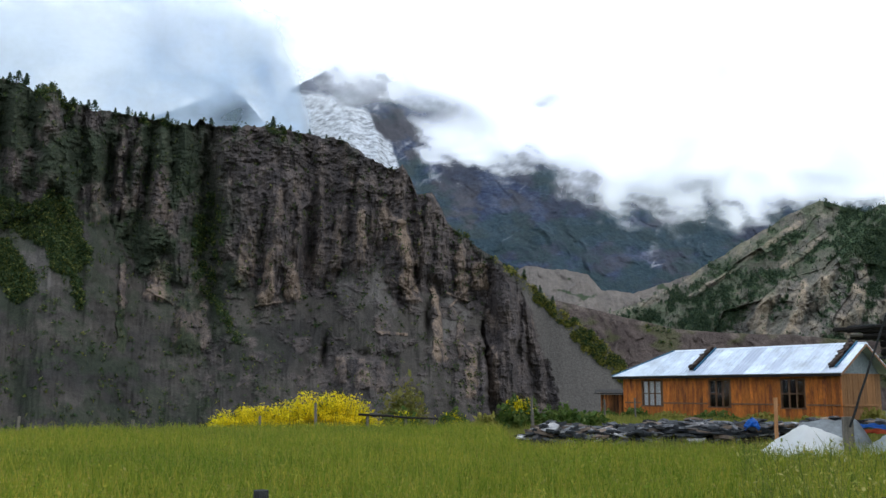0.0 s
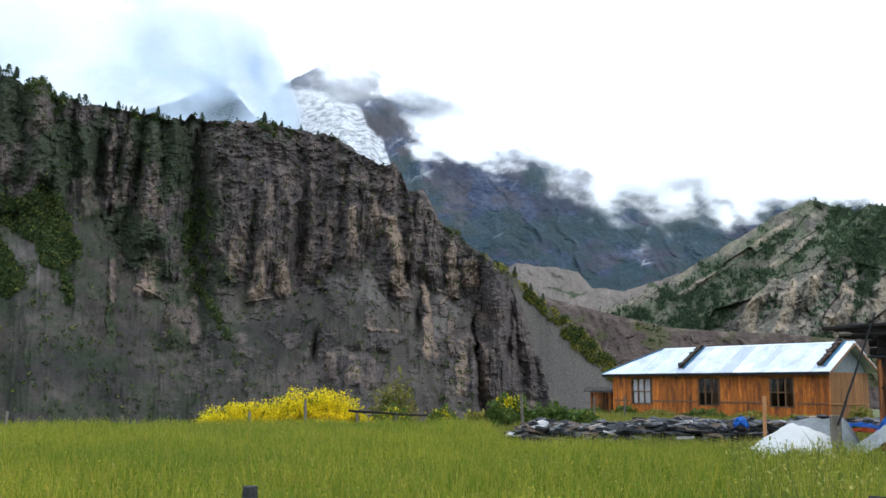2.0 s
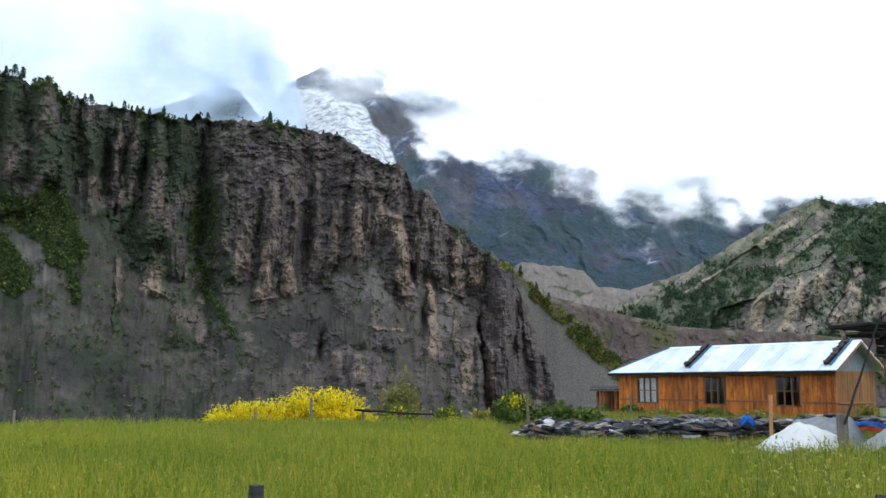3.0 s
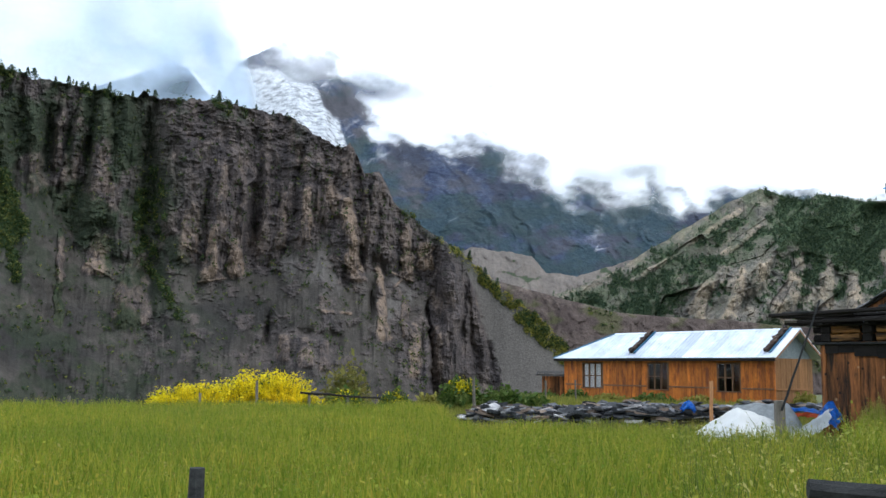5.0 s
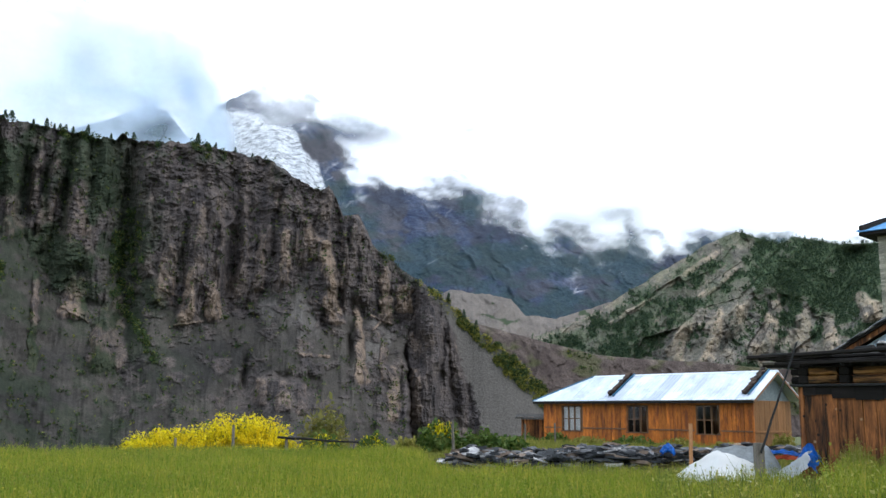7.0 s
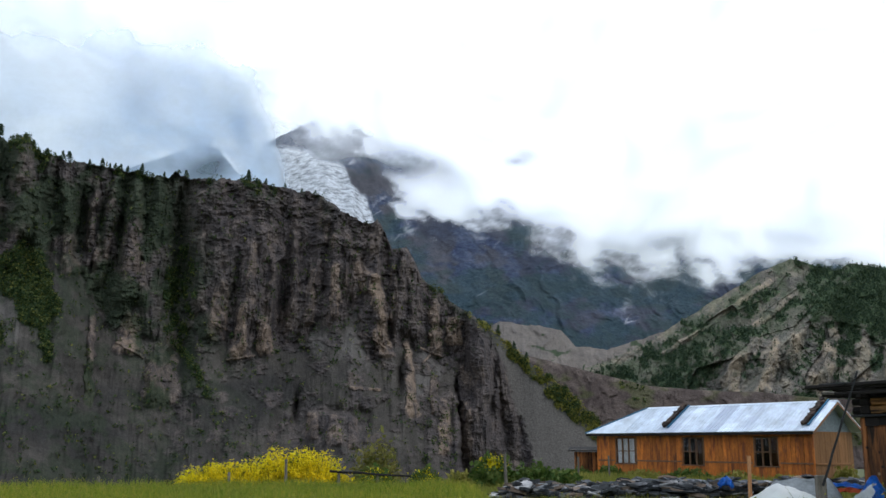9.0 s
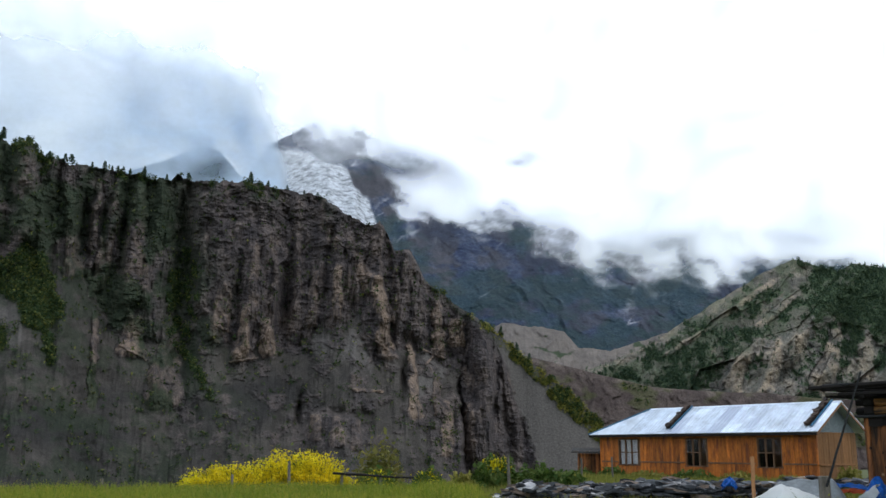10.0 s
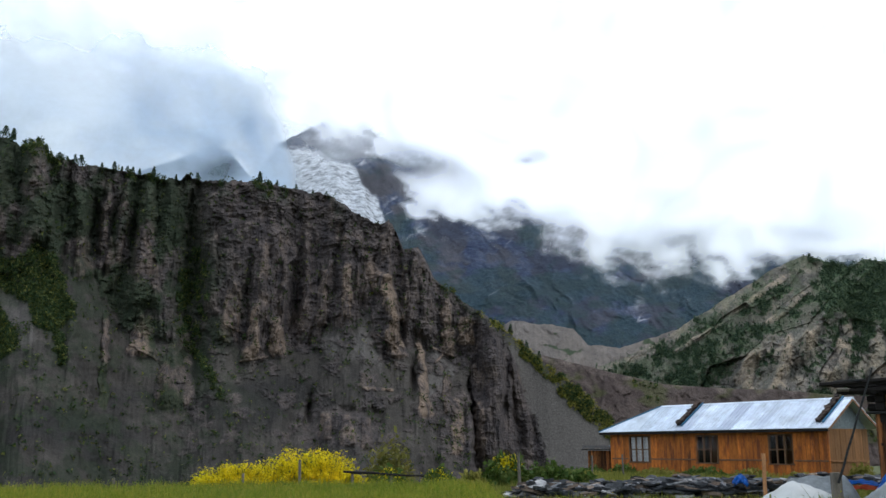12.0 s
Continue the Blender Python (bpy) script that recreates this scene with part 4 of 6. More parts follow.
def left_density(az, el):
    n = fbm(az / 4.0, el / 2.4, 6, 720, 0.55)
    right = knots([(14, -7.5), (15.3, -7.9), (16.1, -8.4), (18, -9.1), (19.6, -9.8), (21.4, -10.0), (22.5, -9.6), (26, -9)], el)
    d = smooth(0.6, -0.7, (az - right + 0.4 * n) / (1 + 1.8 * smooth(17.5, 21.0, el)))
    spur = 0.78 * bump2(az + 0.5 * n, el + 0.3 * n, -12.6, 16.2, 1.3, 0.75) + 0.12 * bump2(az + 0.5 * n, el + 0.25 * n, -15.2, 16.1, 1.6, 0.6)
    left = 1 - 0.3 * smooth(-17, -22, az)
    return d * (1 - np.clip(spur, 0, 0.85)) * left * np.maximum(0.8 + 0.2 * smooth(-0.6, 0.4, n), 0.97 * bump2(az - right, el * 0, -1.8, 0, 1.6, 1)) * smooth(26.5, 17.5, el + 1.3 * n + 0.05 * (az + 14))


cloud_sheet("cloud_bank", -42, 42, 480, 8.0, 31.0, 230, 2250, main_density, M_CLOUD, "white drifting cloud across the mountainside", 110)
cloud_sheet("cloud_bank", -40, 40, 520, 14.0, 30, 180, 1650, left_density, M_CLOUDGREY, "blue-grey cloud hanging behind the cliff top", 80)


# ================= ground =================
def ground_edge(az):
    return knots([(-180, 700), (-100, 700), (-60, 60), (-45, 36), (-14, 35), (-4, 35), (1, 38), (6, 44), (9, 70), (14, 84), (45, 90), (70, 160), (110, 700), (180, 700)], az)


def ground_z(x, y):
    az, r = np.degrees(np.arctan2(x, y)), np.hypot(x, y)
    over = r - ground_edge(az)
    return -0.03 * smooth(0, 20, r) - 46 * smooth(-1.5, 95, over) + 0.05 * fbm(x / 6, y / 6, 3, 801) * smooth(2, 10, r)


ga = np.linspace(-180, 180, 361)
gr = np.concatenate([[0.0], np.geomspace(0.6, 4700, 170)])
GA, GR = np.meshgrid(ga, gr)
gx, gy = np.sin(np.radians(GA)) * GR, np.cos(np.radians(GA)) * GR
tagged(sheet("ground", gx, gy, ground_z(gx, gy), M_GROUND), "green meadow ground falling to a valley", "ground", kind="structure")


# ================= field and plants =================
RNG = np.random.default_rng(7)


def blades(name, az0, az1, r0, r1_of, per_m2, height, width, mat, label, tall_noise=0.25, bend=0.4, heads=None):
    """Standing stalks over a sector; r1_of(az): where the growth ends."""
    n = int(per_m2 * 0.5 * (34 ** 2 - r0 ** 2) * math.radians(az1 - az0))
    az = RNG.uniform(az0, az1, n)
    r = np.sqrt(RNG.uniform(r0 ** 2, 34.0 ** 2, n)) if r0 < 30 else RNG.uniform(r0, 60, n)
    end = r1_of(az)
    ok = r < end + 0.8 * gnoise(az * 3, r * 0, 901)
    az, r = az[ok], r[ok]
    n = len(az)
    x, y = np.sin(np.radians(az)) * r, np.cos(np.radians(az)) * r
    z = ground_z(x, y) - 0.01
    clump = fbm(x / 1.3, y / 1.3, 4, 902)
    h = height * (1 + tall_noise * clump + RNG.normal(0, 0.13, n))
    turn, lean = RNG.uniform(0, 2 * np.pi, n), RNG.uniform(0, 2 * np.pi, n)
    wx, wy = np.cos(turn) * width / 2, np.sin(turn) * width / 2
    lx, ly = np.cos(lean) * h * bend * RNG.random(n), np.sin(lean) * h * bend * RNG.random(n)
    v = np.empty((n, 5, 3))
    v[:, 0] = np.stack([x - wx, y - wy, z], 1)
    v[:, 1] = np.stack([x + wx, y + wy, z], 1)
    v[:, 2] = np.stack([x + wx * 0.9 + lx * 0.35, y + wy * 0.9 + ly * 0.35, z + h * 0.62], 1)
    v[:, 3] = np.stack([x - wx * 0.9 + lx * 0.35, y - wy * 0.9 + ly * 0.35, z + h * 0.62], 1)
    v[:, 4] = np.stack([x + lx, y + ly, z + h], 1)
    ob = soup(name, v, [(0, 1, 2), (0, 2, 3), (3, 2, 4)], mat)
    tagged(ob, label, "grass", kind="stuff")
    if heads:
        for share, size, mat, nm, lab, lo in heads:
            pick = RNG.random(n) < share
            m = pick.sum()
            t = RNG.uniform(lo, 1.0, m)[:, None]
            c = v[pick, 0] * (1 - t) + v[pick, 4] * t + RNG.normal(0, 0.02, (m, 3))
            a, b = RNG.normal(0, size, (m, 3)), RNG.normal(0, size, (m, 3))
            q = np.stack([c - a, c - b * 0.6, c + a, c + b * 0.6], 1)
            tagged(soup(nm, q, [(0, 1, 2, 3)], mat), lab, "leaves", kind="stuff")
    return ob


def crop_end(az):
    return knots([(-40, 30.5), (-6, 31.2), (0, 31), (3.2, 30), (4.2, 22.5), (5.5, 20.8), (15, 20.3), (19, 18.6), (24.6, 18.2), (26, 19.0), (31, 16.8), (40, 13)], az)


blades("crop_field", -34, 40, 6.2, crop_end, 230, 0.5, 0.016, M_CROP, "tall green and yellow-green standing crop field",
       heads=((0.45, 0.008, M_PALE, "crop_seed_heads", "pale yellow-green seed heads of the crop", 0.93),
              (0.97, 0.0125, M_CROP, "crop_leaves", "small green leaves of the standing crop", 0.5)))

blades("tall_weeds", 17, 36, 8.5, crop_end, 60, 0.62, 0.012, M_STEM, "pale green weeds standing in the crop",
       heads=((0.95, 0.017, M_WEED, "weed_leaves", "pale leaves of the weeds in the crop", 0.55),))


blades("tall_weeds", 26.2, 37, 13.4, crop_end, 120, 0.8, 0.013, M_CROP, "tall pale grassy weeds before the plank hut", 0.3, 0.45,
       heads=((0.97, 0.017, M_CROP, "weed_leaves", "green leaves of the tall weeds by the hut", 0.4), (0.4, 0.015, M_WEED, "weed_tips", "pale tips of the tall weeds by the hut", 0.7), (0.5, 0.012, M_PALE, "weed_seed_heads", "straw-coloured seed heads of the tall weeds", 0.85)))


def leaves(n, centre, radii, size, mat, name, parent, seed, flat=0.0, low=0.0):
    """A loose crown of small quads in an uneven mound."""
    g = np.random.default_rng(seed)
    d = g.normal(size=(n, 3))
    d /= np.linalg.norm(d, axis=1)[:, None]
    d[:, 2] = np.where(d[:, 2] < low, -d[:, 2] * 0.6, d[:, 2])
    k = g.random(n) ** 0.4 * (0.82 + 0.32 * fbm(d[:, 0] * 3.1 + seed, d[:, 1] * 3.1 + d[:, 2] * 1.6, 4, 5, 0.6))
    c = np.asarray(centre) + d * k[:, None] * np.asarray(radii)
    a, b = g.normal(0, size, (n, 3)), g.normal(0, size, (n, 3))
    a[:, 2] *= 1 - flat
    q = np.stack([c - a, c - b * 0.7, c + a, c + b * 0.7], 1)
    return soup(name, q, [(0, 1, 2, 3)], mat, parent)


def stems(n, centre, radii, mat, parent, seed, thick=0.012, name="stem_mass"):
    g = np.random.default_rng(seed)
    a = g.uniform(0, 2 * np.pi, n)
    k = np.sqrt(g.random(n))
    bx, by = np.cos(a) * k * radii[0] * 0.75, np.sin(a) * k * radii[1] * 0.75
    tx, ty = bx * 1.3, by * 1.3
    h = radii[2] * np.sqrt(np.clip(1 - k ** 2 * 0.85, 0.05, 1)) * g.uniform(0.75, 1.08, n)
    w = g.uniform(0.6, 1.2, n) * thick
    cx, cy, cz = centre
    v = np.stack([np.stack([cx + bx - w, cy + by, cz + 0 * h], 1), np.stack([cx + bx + w, cy + by, cz + 0 * h], 1),
                  np.stack([cx + tx, cy + ty, cz + h], 1)], 1)
    return soup(name, v, [(0, 1, 2)], mat, parent)


def plant(name, at, radii, parts, label, category, seed, stem_n=160, stem_mat=None):
    """parts: (part name, count, size, material, lowest height as a share)."""
    z = float(ground_z(np.array(at[0]), np.array(at[1])))
    ob = empty(name, pose(at[0], at[1], z))
    stems(stem_n, (0, 0, 0), radii, stem_mat or M_STEM, ob, seed)
    for k, (pn, count, size, mat, lo, r_scale) in enumerate(parts):
        leaves(count, (0, 0, radii[2] * lo), (radii[0] * r_scale, radii[1] * r_scale, radii[2] * (1 - lo)), size, mat, pn, ob, seed + 10 * k + 1)
    return tagged(ob, label, category)


plant("mustard_patch", (-3.75, 31.6), (1.7, 0.9, 1.62), (("foliage", 900, 0.04, M_STEM, 0.0, 0.85), ("flower_mass", 26000, 0.022, M_YELLOW, 0.24, 1.1)),
      "dense bright yellow flowering mustard at the field edge", "mustard", 11, 500)
plant("mustard_patch", (-6.1, 31.2), (1.5, 0.8, 1.15), (("foliage", 800, 0.04, M_STEM, 0.0, 0.85), ("flower_mass", 14000, 0.021, M_YELLOW, 0.28, 1.05)),
      "lower yellow flowering mustard at the field edge", "mustard", 12, 350)
plant("mustard_patch", (-5.0, 31.5), (1.2, 0.8, 1.3), (("foliage", 700, 0.04, M_STEM, 0.0, 0.85), ("flower_mass", 9000, 0.021, M_YELLOW, 0.26, 1.08)),
      "yellow flowering mustard at the field edge", "mustard", 25, 300)
plant("mustard_patch", (-1.3, 32.2), (0.75, 0.5, 0.98), (("foliage", 1400, 0.05, M_SHRUB, 0.1, 1.0), ("flower_mass", 900, 0.024, M_YELLOW, 0.3, 0.9)),
      "thin mustard with few yellow flowers", "mustard", 13, 200)
plant("mustard_patch", (0.3, 33.0), (0.7, 0.5, 0.95), (("foliage", 1700, 0.055, M_SHRUB, 0.1, 1.0), ("flower_mass", 450, 0.024, M_YELLOW, 0.4, 0.9)),
      "green mustard with few yellow flowers", "mustard", 14, 200)
plant("shrub", (2.75, 34.6), (1.15, 0.8, 1.42), (("foliage", 4200, 0.06, M_SHRUB, 0.1, 1.0), ("flower_mass", 1300, 0.028, M_YELLOW, 0.5, 0.62)),
      "green shrub with yellow flowers on top", "shrub", 15, 200)
plant("shrub", (4.3, 34.8), (1.0, 0.7, 1.1), (("foliage", 3600, 0.06, M_SHRUB, 0.1, 1.0),), "low dark green leafy shrub", "shrub", 16)
plant("shrub", (5.4, 35.6), (0.8, 0.6, 0.85), (("foliage", 2400, 0.06, M_SHRUB, 0.1, 1.0),), "low dark green leafy shrub", "shrub", 17)
plant("shrub", (1.5, 34.0), (0.6, 0.5, 0.85), (("foliage", 1500, 0.055, M_PALE, 0.1, 1.0),), "low pale green shrub", "shrub", 18)
plant("willow_shrub", (-1.75, 44.5), (1.35, 1.0, 3.9), (("foliage", 1500, 0.07, M_WILLOW, 0.3, 1.0),), "sparse yellow-green willow shrub below the field edge", "shrub", 19, 260, M_WILLOW)
plant("willow_shrub", (-6.0, 45.0), (1.0, 0.8, 3.0), (("foliage", 700, 0.07, M_WILLOW, 0.3, 1.0),), "sparse yellow-green willow shrub below the field edge", "shrub", 20, 160, M_WILLOW)
for k, (px, py, rx, hh) in enumerate(((10.9, 46.6, 1.1, 0.62), (12.6, 45.0, 1.4, 0.7), (14.2, 43.0, 1.2, 0.6), (10.0, 50.3, 0.9, 0.7), (15.6, 40.8, 0.8, 0.5),
                                      (8.6, 51.0, 0.8, 0.6), (18.9, 42.3, 0.7, 0.9))):
    plant("weed_clump", (px, py), (rx, 0.5, hh), (("foliage", 1500, 0.06, M_SHRUB if k % 2 else M_PALE, 0.1, 1.0),),
          "green weeds growing along the wooden house", "weeds", 30 + k, 120)
for k, (px, py, rx, hh) in enumerate(((9.75, 18.5, 0.5, 0.85), (10.35, 17.8, 0.55, 1.05), (10.9, 17.1, 0.6, 1.25), (11.5, 16.2, 0.7, 1.45),
                                      (11.0, 15.4, 0.8, 1.0), (10.2, 16.9, 0.6, 0.8))):
    plant("weed_clump", (px, py), (rx, 0.5, hh * 1.3), (("foliage", 2600, 0.018, M_WEED, 0.05, 1.0), ("flower_mass", 900, 0.014, M_PALE, 0.4, 1.05)),
          "tall pale green weeds against the plank hut", "weeds", 50 + k, 700, M_WEED)


def meadow_end(az):
    return knots([(-2, 33), (3, 40), (8, 50), (12, 52), (24, 44), (40, 40)], az)


def meadow():
    n = 90000
    az, r = RNG.uniform(-8, 26, n), RNG.uniform(18, 56, n)
    ok = (r < meadow_end(az)) & (r > crop_end(az) + 0.2)
    az, r = az[ok], r[ok]
    x, y = np.sin(np.radians(az)) * r, np.cos(np.radians(az)) * r
    z = ground_z(x, y)
    m = len(x)
    h = 0.32 * (1 + 0.5 * fbm(x / 2, y / 2, 3, 911)) * RNG.uniform(0.6, 1.3, m)
    a = RNG.uniform(0, 2 * np.pi, m)
    w = 0.02
    v = np.stack([np.stack([x - np.cos(a) * w, y - np.sin(a) * w, z], 1), np.stack([x + np.cos(a) * w, y + np.sin(a) * w, z], 1),
                  np.stack([x + RNG.normal(0, 0.05, m), y + RNG.normal(0, 0.05, m), z + h], 1)], 1)
    tagged(soup("meadow_grass", v, [(0, 1, 2)], M_GRASS), "short green meadow grass before the house", "grass", kind="stuff")


meadow()


# ---- growth on the mountains ----
def scatter(name, base, tris, height, spread, size, mat, label, seed, conical):
    g = np.random.default_rng(seed)
    n = len(base)
    t = g.random((n, tris))
    a = g.uniform(0, 2 * np.pi, (n, tris))
    sc = g.uniform(0.6, 1.35, n)[:, None]
    rad = spread * (1 - t if conical else np.sqrt(np.clip(1 - (2 * t - 1) ** 2, 0, 1)) + 0.2) * g.uniform(0.4, 1, (n, tris)) * sc
    c = np.stack([base[:, 0:1] + np.cos(a) * rad, base[:, 1:2] + np.sin(a) * rad, base[:, 2:3] + (t * height - 0.1 * height) * sc], -1).reshape(-1, 3)
    m = len(c)
    p, q = g.normal(0, size, (m, 3)), g.normal(0, size, (m, 3))
    v = np.stack([c + p, c + q, c - p * 0.6 - q * 0.6], 1)
    tagged(soup(name, v, [(0, 1, 2)], mat), label, "woods", kind="stuff")


def pick_points(X, Y, Z, weight, n, seed):
    g = np.random.default_rng(seed)
    w = weight.ravel() / weight.sum()
    i = g.choice(len(w), n, p=w)
    return np.stack([X.ravel()[i], Y.ravel()[i], Z.ravel()[i]], 1)


cx, cy, cz, cgreen, ctop, caz = CLIFF
scatter("cliff_bushes", pick_points(cx, cy, cz, np.clip(cgreen - 0.5, 0, 1) + 0.006 * (np.arange(cgreen.shape[0]) > 40)[:, None] * (caz < 2.5)[None], 8000, 1), 12, 2.9, 1.5, 0.46, M_BUSH,
        "dark green bushes in the cliff gullies", 21, False)
scatter("flank_bushes", pick_points(cx, cy, cz, np.clip(cgreen - 0.3, 0, 1) * (caz > 3.2)[None], 5200, 4), 10, 2.0, 1.2, 0.32, M_OLIVE,
        "olive green bushes along the edge of the scree", 24, False)
hx, hy, hz, hm = HILL
scatter("hill_woods", pick_points(hx[:-2], hy[:-2], hz[:-2], np.clip(hm["green"] - 0.46, 0, 1) + 0.012, 28000, 2), 13, 4.4, 1.5, 0.55, M_CONIFER,
        "dark conifer woods covering the hill", 22, True)
mx_, my_, mz_, mm_ = MORAINE
scatter("moraine_bushes", pick_points(mx_[:-2], my_[:-2], mz_[:-2], np.clip(mm_["green"] - 0.4, 0, 1), 700, 3), 10, 2.4, 1.4, 0.7, M_BUSH,
        "bushes on the moraine ridge", 23, False)


def conifer(h, seed, wide=0.34):
    """A small mountain pine: bent trunk, tiers of ragged drooping sprays with gaps."""
    ob = empty("pine_tree")
    part("trunk", pole((0, 0, -0.8), (0.1 * h / 6, 0, h * 0.96), 0.022 * h, 0.005 * h, 6, 0.02 * h, seed, 5), M_BARK, ob)
    g = np.random.default_rng(seed)
    n = 260
    t = g.uniform(0.18, 1.0, n)
    tier = 0.55 + 0.45 * np.abs(np.sin(t * 17 + seed))
    rad = h * wide * (1 - t) ** 0.75 * tier * g.uniform(0.25, 1, n) + 0.02 * h
    a = g.uniform(0, 2 * np.pi, n) + 0.6 * np.sin(t * 9)
    c = np.stack([np.cos(a) * rad, np.sin(a) * rad, t * h - rad * 0.25], 1)
    p, q = g.normal(0, 0.06 * h, (n, 3)), g.normal(0, 0.06 * h, (n, 3))
    p[:, 2] *= 0.4
    soup("crown", np.stack([c + p, c + q, c - p * 0.6 - q * 0.6], 1), [(0, 1, 2)], M_CONIFER, ob)
    return tagged(ob, "small dark pine standing on the cliff top", "tree", "pines on the cliff top")


def crest_pines():
    g = random.Random(5)
    models = [conifer(5.2, 3), conifer(4.2, 4, 0.62), conifer(6.2, 5, 0.45)]
    spots = [(-10.45, 6.0), (-9.9, 3.0), (-9.4, 3.2), (-16.7, 5.4), (-20.8, 6.2), (-21.1, 4.5), (-24.5, 6.5), (-24.9, 6.8), (-25.3, 5.5), (-17.5, 4.0),
             (-18.2, 3.6), (-18.9, 4.6), (-19.6, 3.6), (-22.0, 4.5), (-22.4, 3.6), (-15.4, 3.4), (-14.1, 4.2), (-8.2, 3.0), (-7.2, 2.6), (-6.4, 2.8),
             (-26.5, 6.0), (-27.4, 5.0), (-28.5, 6.0), (-23.8, 3.5), (-18.5, 3.0), (-17.9, 3.4), (4.9, 4.6), (5.9, 4.2), (6.6, 3.8)]
    for k, (a, h) in enumerate(spots):
        i = int(np.argmin(np.abs(caz - a)))
        j = -3
        ob = models[k % 3] if k < 3 else copy_thing(models[k % 3], Matrix())
        s = 1.3 * h / (5.2, 4.2, 6.2)[k % 3]
        ob.matrix_basis = pose(cx[j, i], cy[j, i], cz[j, i], g.uniform(-5, 5), g.uniform(-5, 5), g.uniform(0, 360)) @ Matrix.Scale(s, 4)


crest_pines()


# ================= the long wooden house =================
def window(parent, x0, x1, z0, z1, cols, rows, frame_mat, depth=0.1, curtain=False, y=0.0):
    w = empty("window")
    w.parent = parent
    t = 0.06
    part("frame", box(x0, y - 0.03, z0, x0 + t, y + depth, z1, 0.008), frame_mat, w)
    part("frame", box(x1 - t, y - 0.03, z0, x1, y + depth, z1, 0.008), frame_mat, w)
    part("lintel", box(x0 + t, y - 0.03, z1 - t, x1 - t, y + depth, z1, 0.008), frame_mat, w)
    part("sill", box(x0 - 0.05, y - 0.07, z0 - 0.05, x1 + 0.05, y + depth, z0, 0.008), frame_mat, w)
    cw, ch = (x1 - x0 - 2 * t) / cols, (z1 - z0 - t) / rows
    for c in range(1, cols):
        part("mullion", box(x0 + t + c * cw - 0.035, y - 0.02, z0, x0 + t + c * cw + 0.035, y + 0.06, z1 - t, 0.006), frame_mat, w)
    for r in range(1, rows):
        for c in range(cols):
            part("glazing_bar", box(x0 + t + c * cw + 0.035 * (c > 0), y - 0.012, z0 + r * ch - 0.025, x0 + t + (c + 1) * cw - 0.035 * (c < cols - 1), y + 0.05, z0 + r * ch + 0.025, 0.005), frame_mat, w)
    for r in range(rows):
        for c in range(cols):
            p = part("pane", box(x0 + t + c * cw, y + 0.025, z0 + r * ch, x0 + t + (c + 1) * cw, y + 0.031, z0 + (r + 1) * ch), M_GLASS, w)
            p.visible_shadow = False
    if curtain:
        bm = bmesh.new()
        n = 40
        top, bot = [], []
        for k in range(n + 1):
            x = x0 + t + (x1 - x0 - 2 * t) * k / n
            yy = y + 0.12 + 0.025 * math.sin(k * 1.3) + 0.01 * math.sin(k * 2.9)
            top.append(bm.verts.new((x, yy, z1 - t)))
            bot.append(bm.verts.new((x, yy + 0.01, z0 + 0.02)))
        for k in range(n):
            bm.faces.new((top[k], top[k + 1], bot[k + 1], bot[k]))
        part("curtain", bm, M_CURTAIN, w, "white curtain", True)
    return w


def slab_mesh(name, w, d, h, seed, mat):
    """A rough flat stone: an uneven many-sided slab."""
    g = random.Random(seed)
    n = 7
    bm = bmesh.new()
    pts = [(math.cos(k * 2 * math.pi / n + g.uniform(-.25, .25)) * w / 2 * g.uniform(0.75, 1.1), math.sin(k * 2 * math.pi / n + g.uniform(-.25, .25)) * d / 2 * g.uniform(0.75, 1.1)) for k in range(n)]
    low = [bm.verts.new((x * g.uniform(0.85, 1), y * g.uniform(0.85, 1), -h / 2)) for x, y in pts]
    tip = g.uniform(-0.25, 0.25) * h
    top = [bm.verts.new((x * g.uniform(0.9, 1.02), y, h / 2 + tip * x / w)) for x, y in pts]
    bm.faces.new(low[::-1])
    bm.faces.new(top)
    for k in range(n):
        bm.faces.new((low[k], low[(k + 1) % n], top[(k + 1) % n], top[k]))
    bmesh.ops.recalc_face_normals(bm, faces=bm.faces)
    me = bpy.data.meshes.new(name)
    bm.to_mesh(me)
    bm.free()
    me.materials.append(mat)
    return me


def piece(name, me, m, parent):
    ob = new(name, me)
    ob.parent = parent
    ob.matrix_basis = m
    return ob


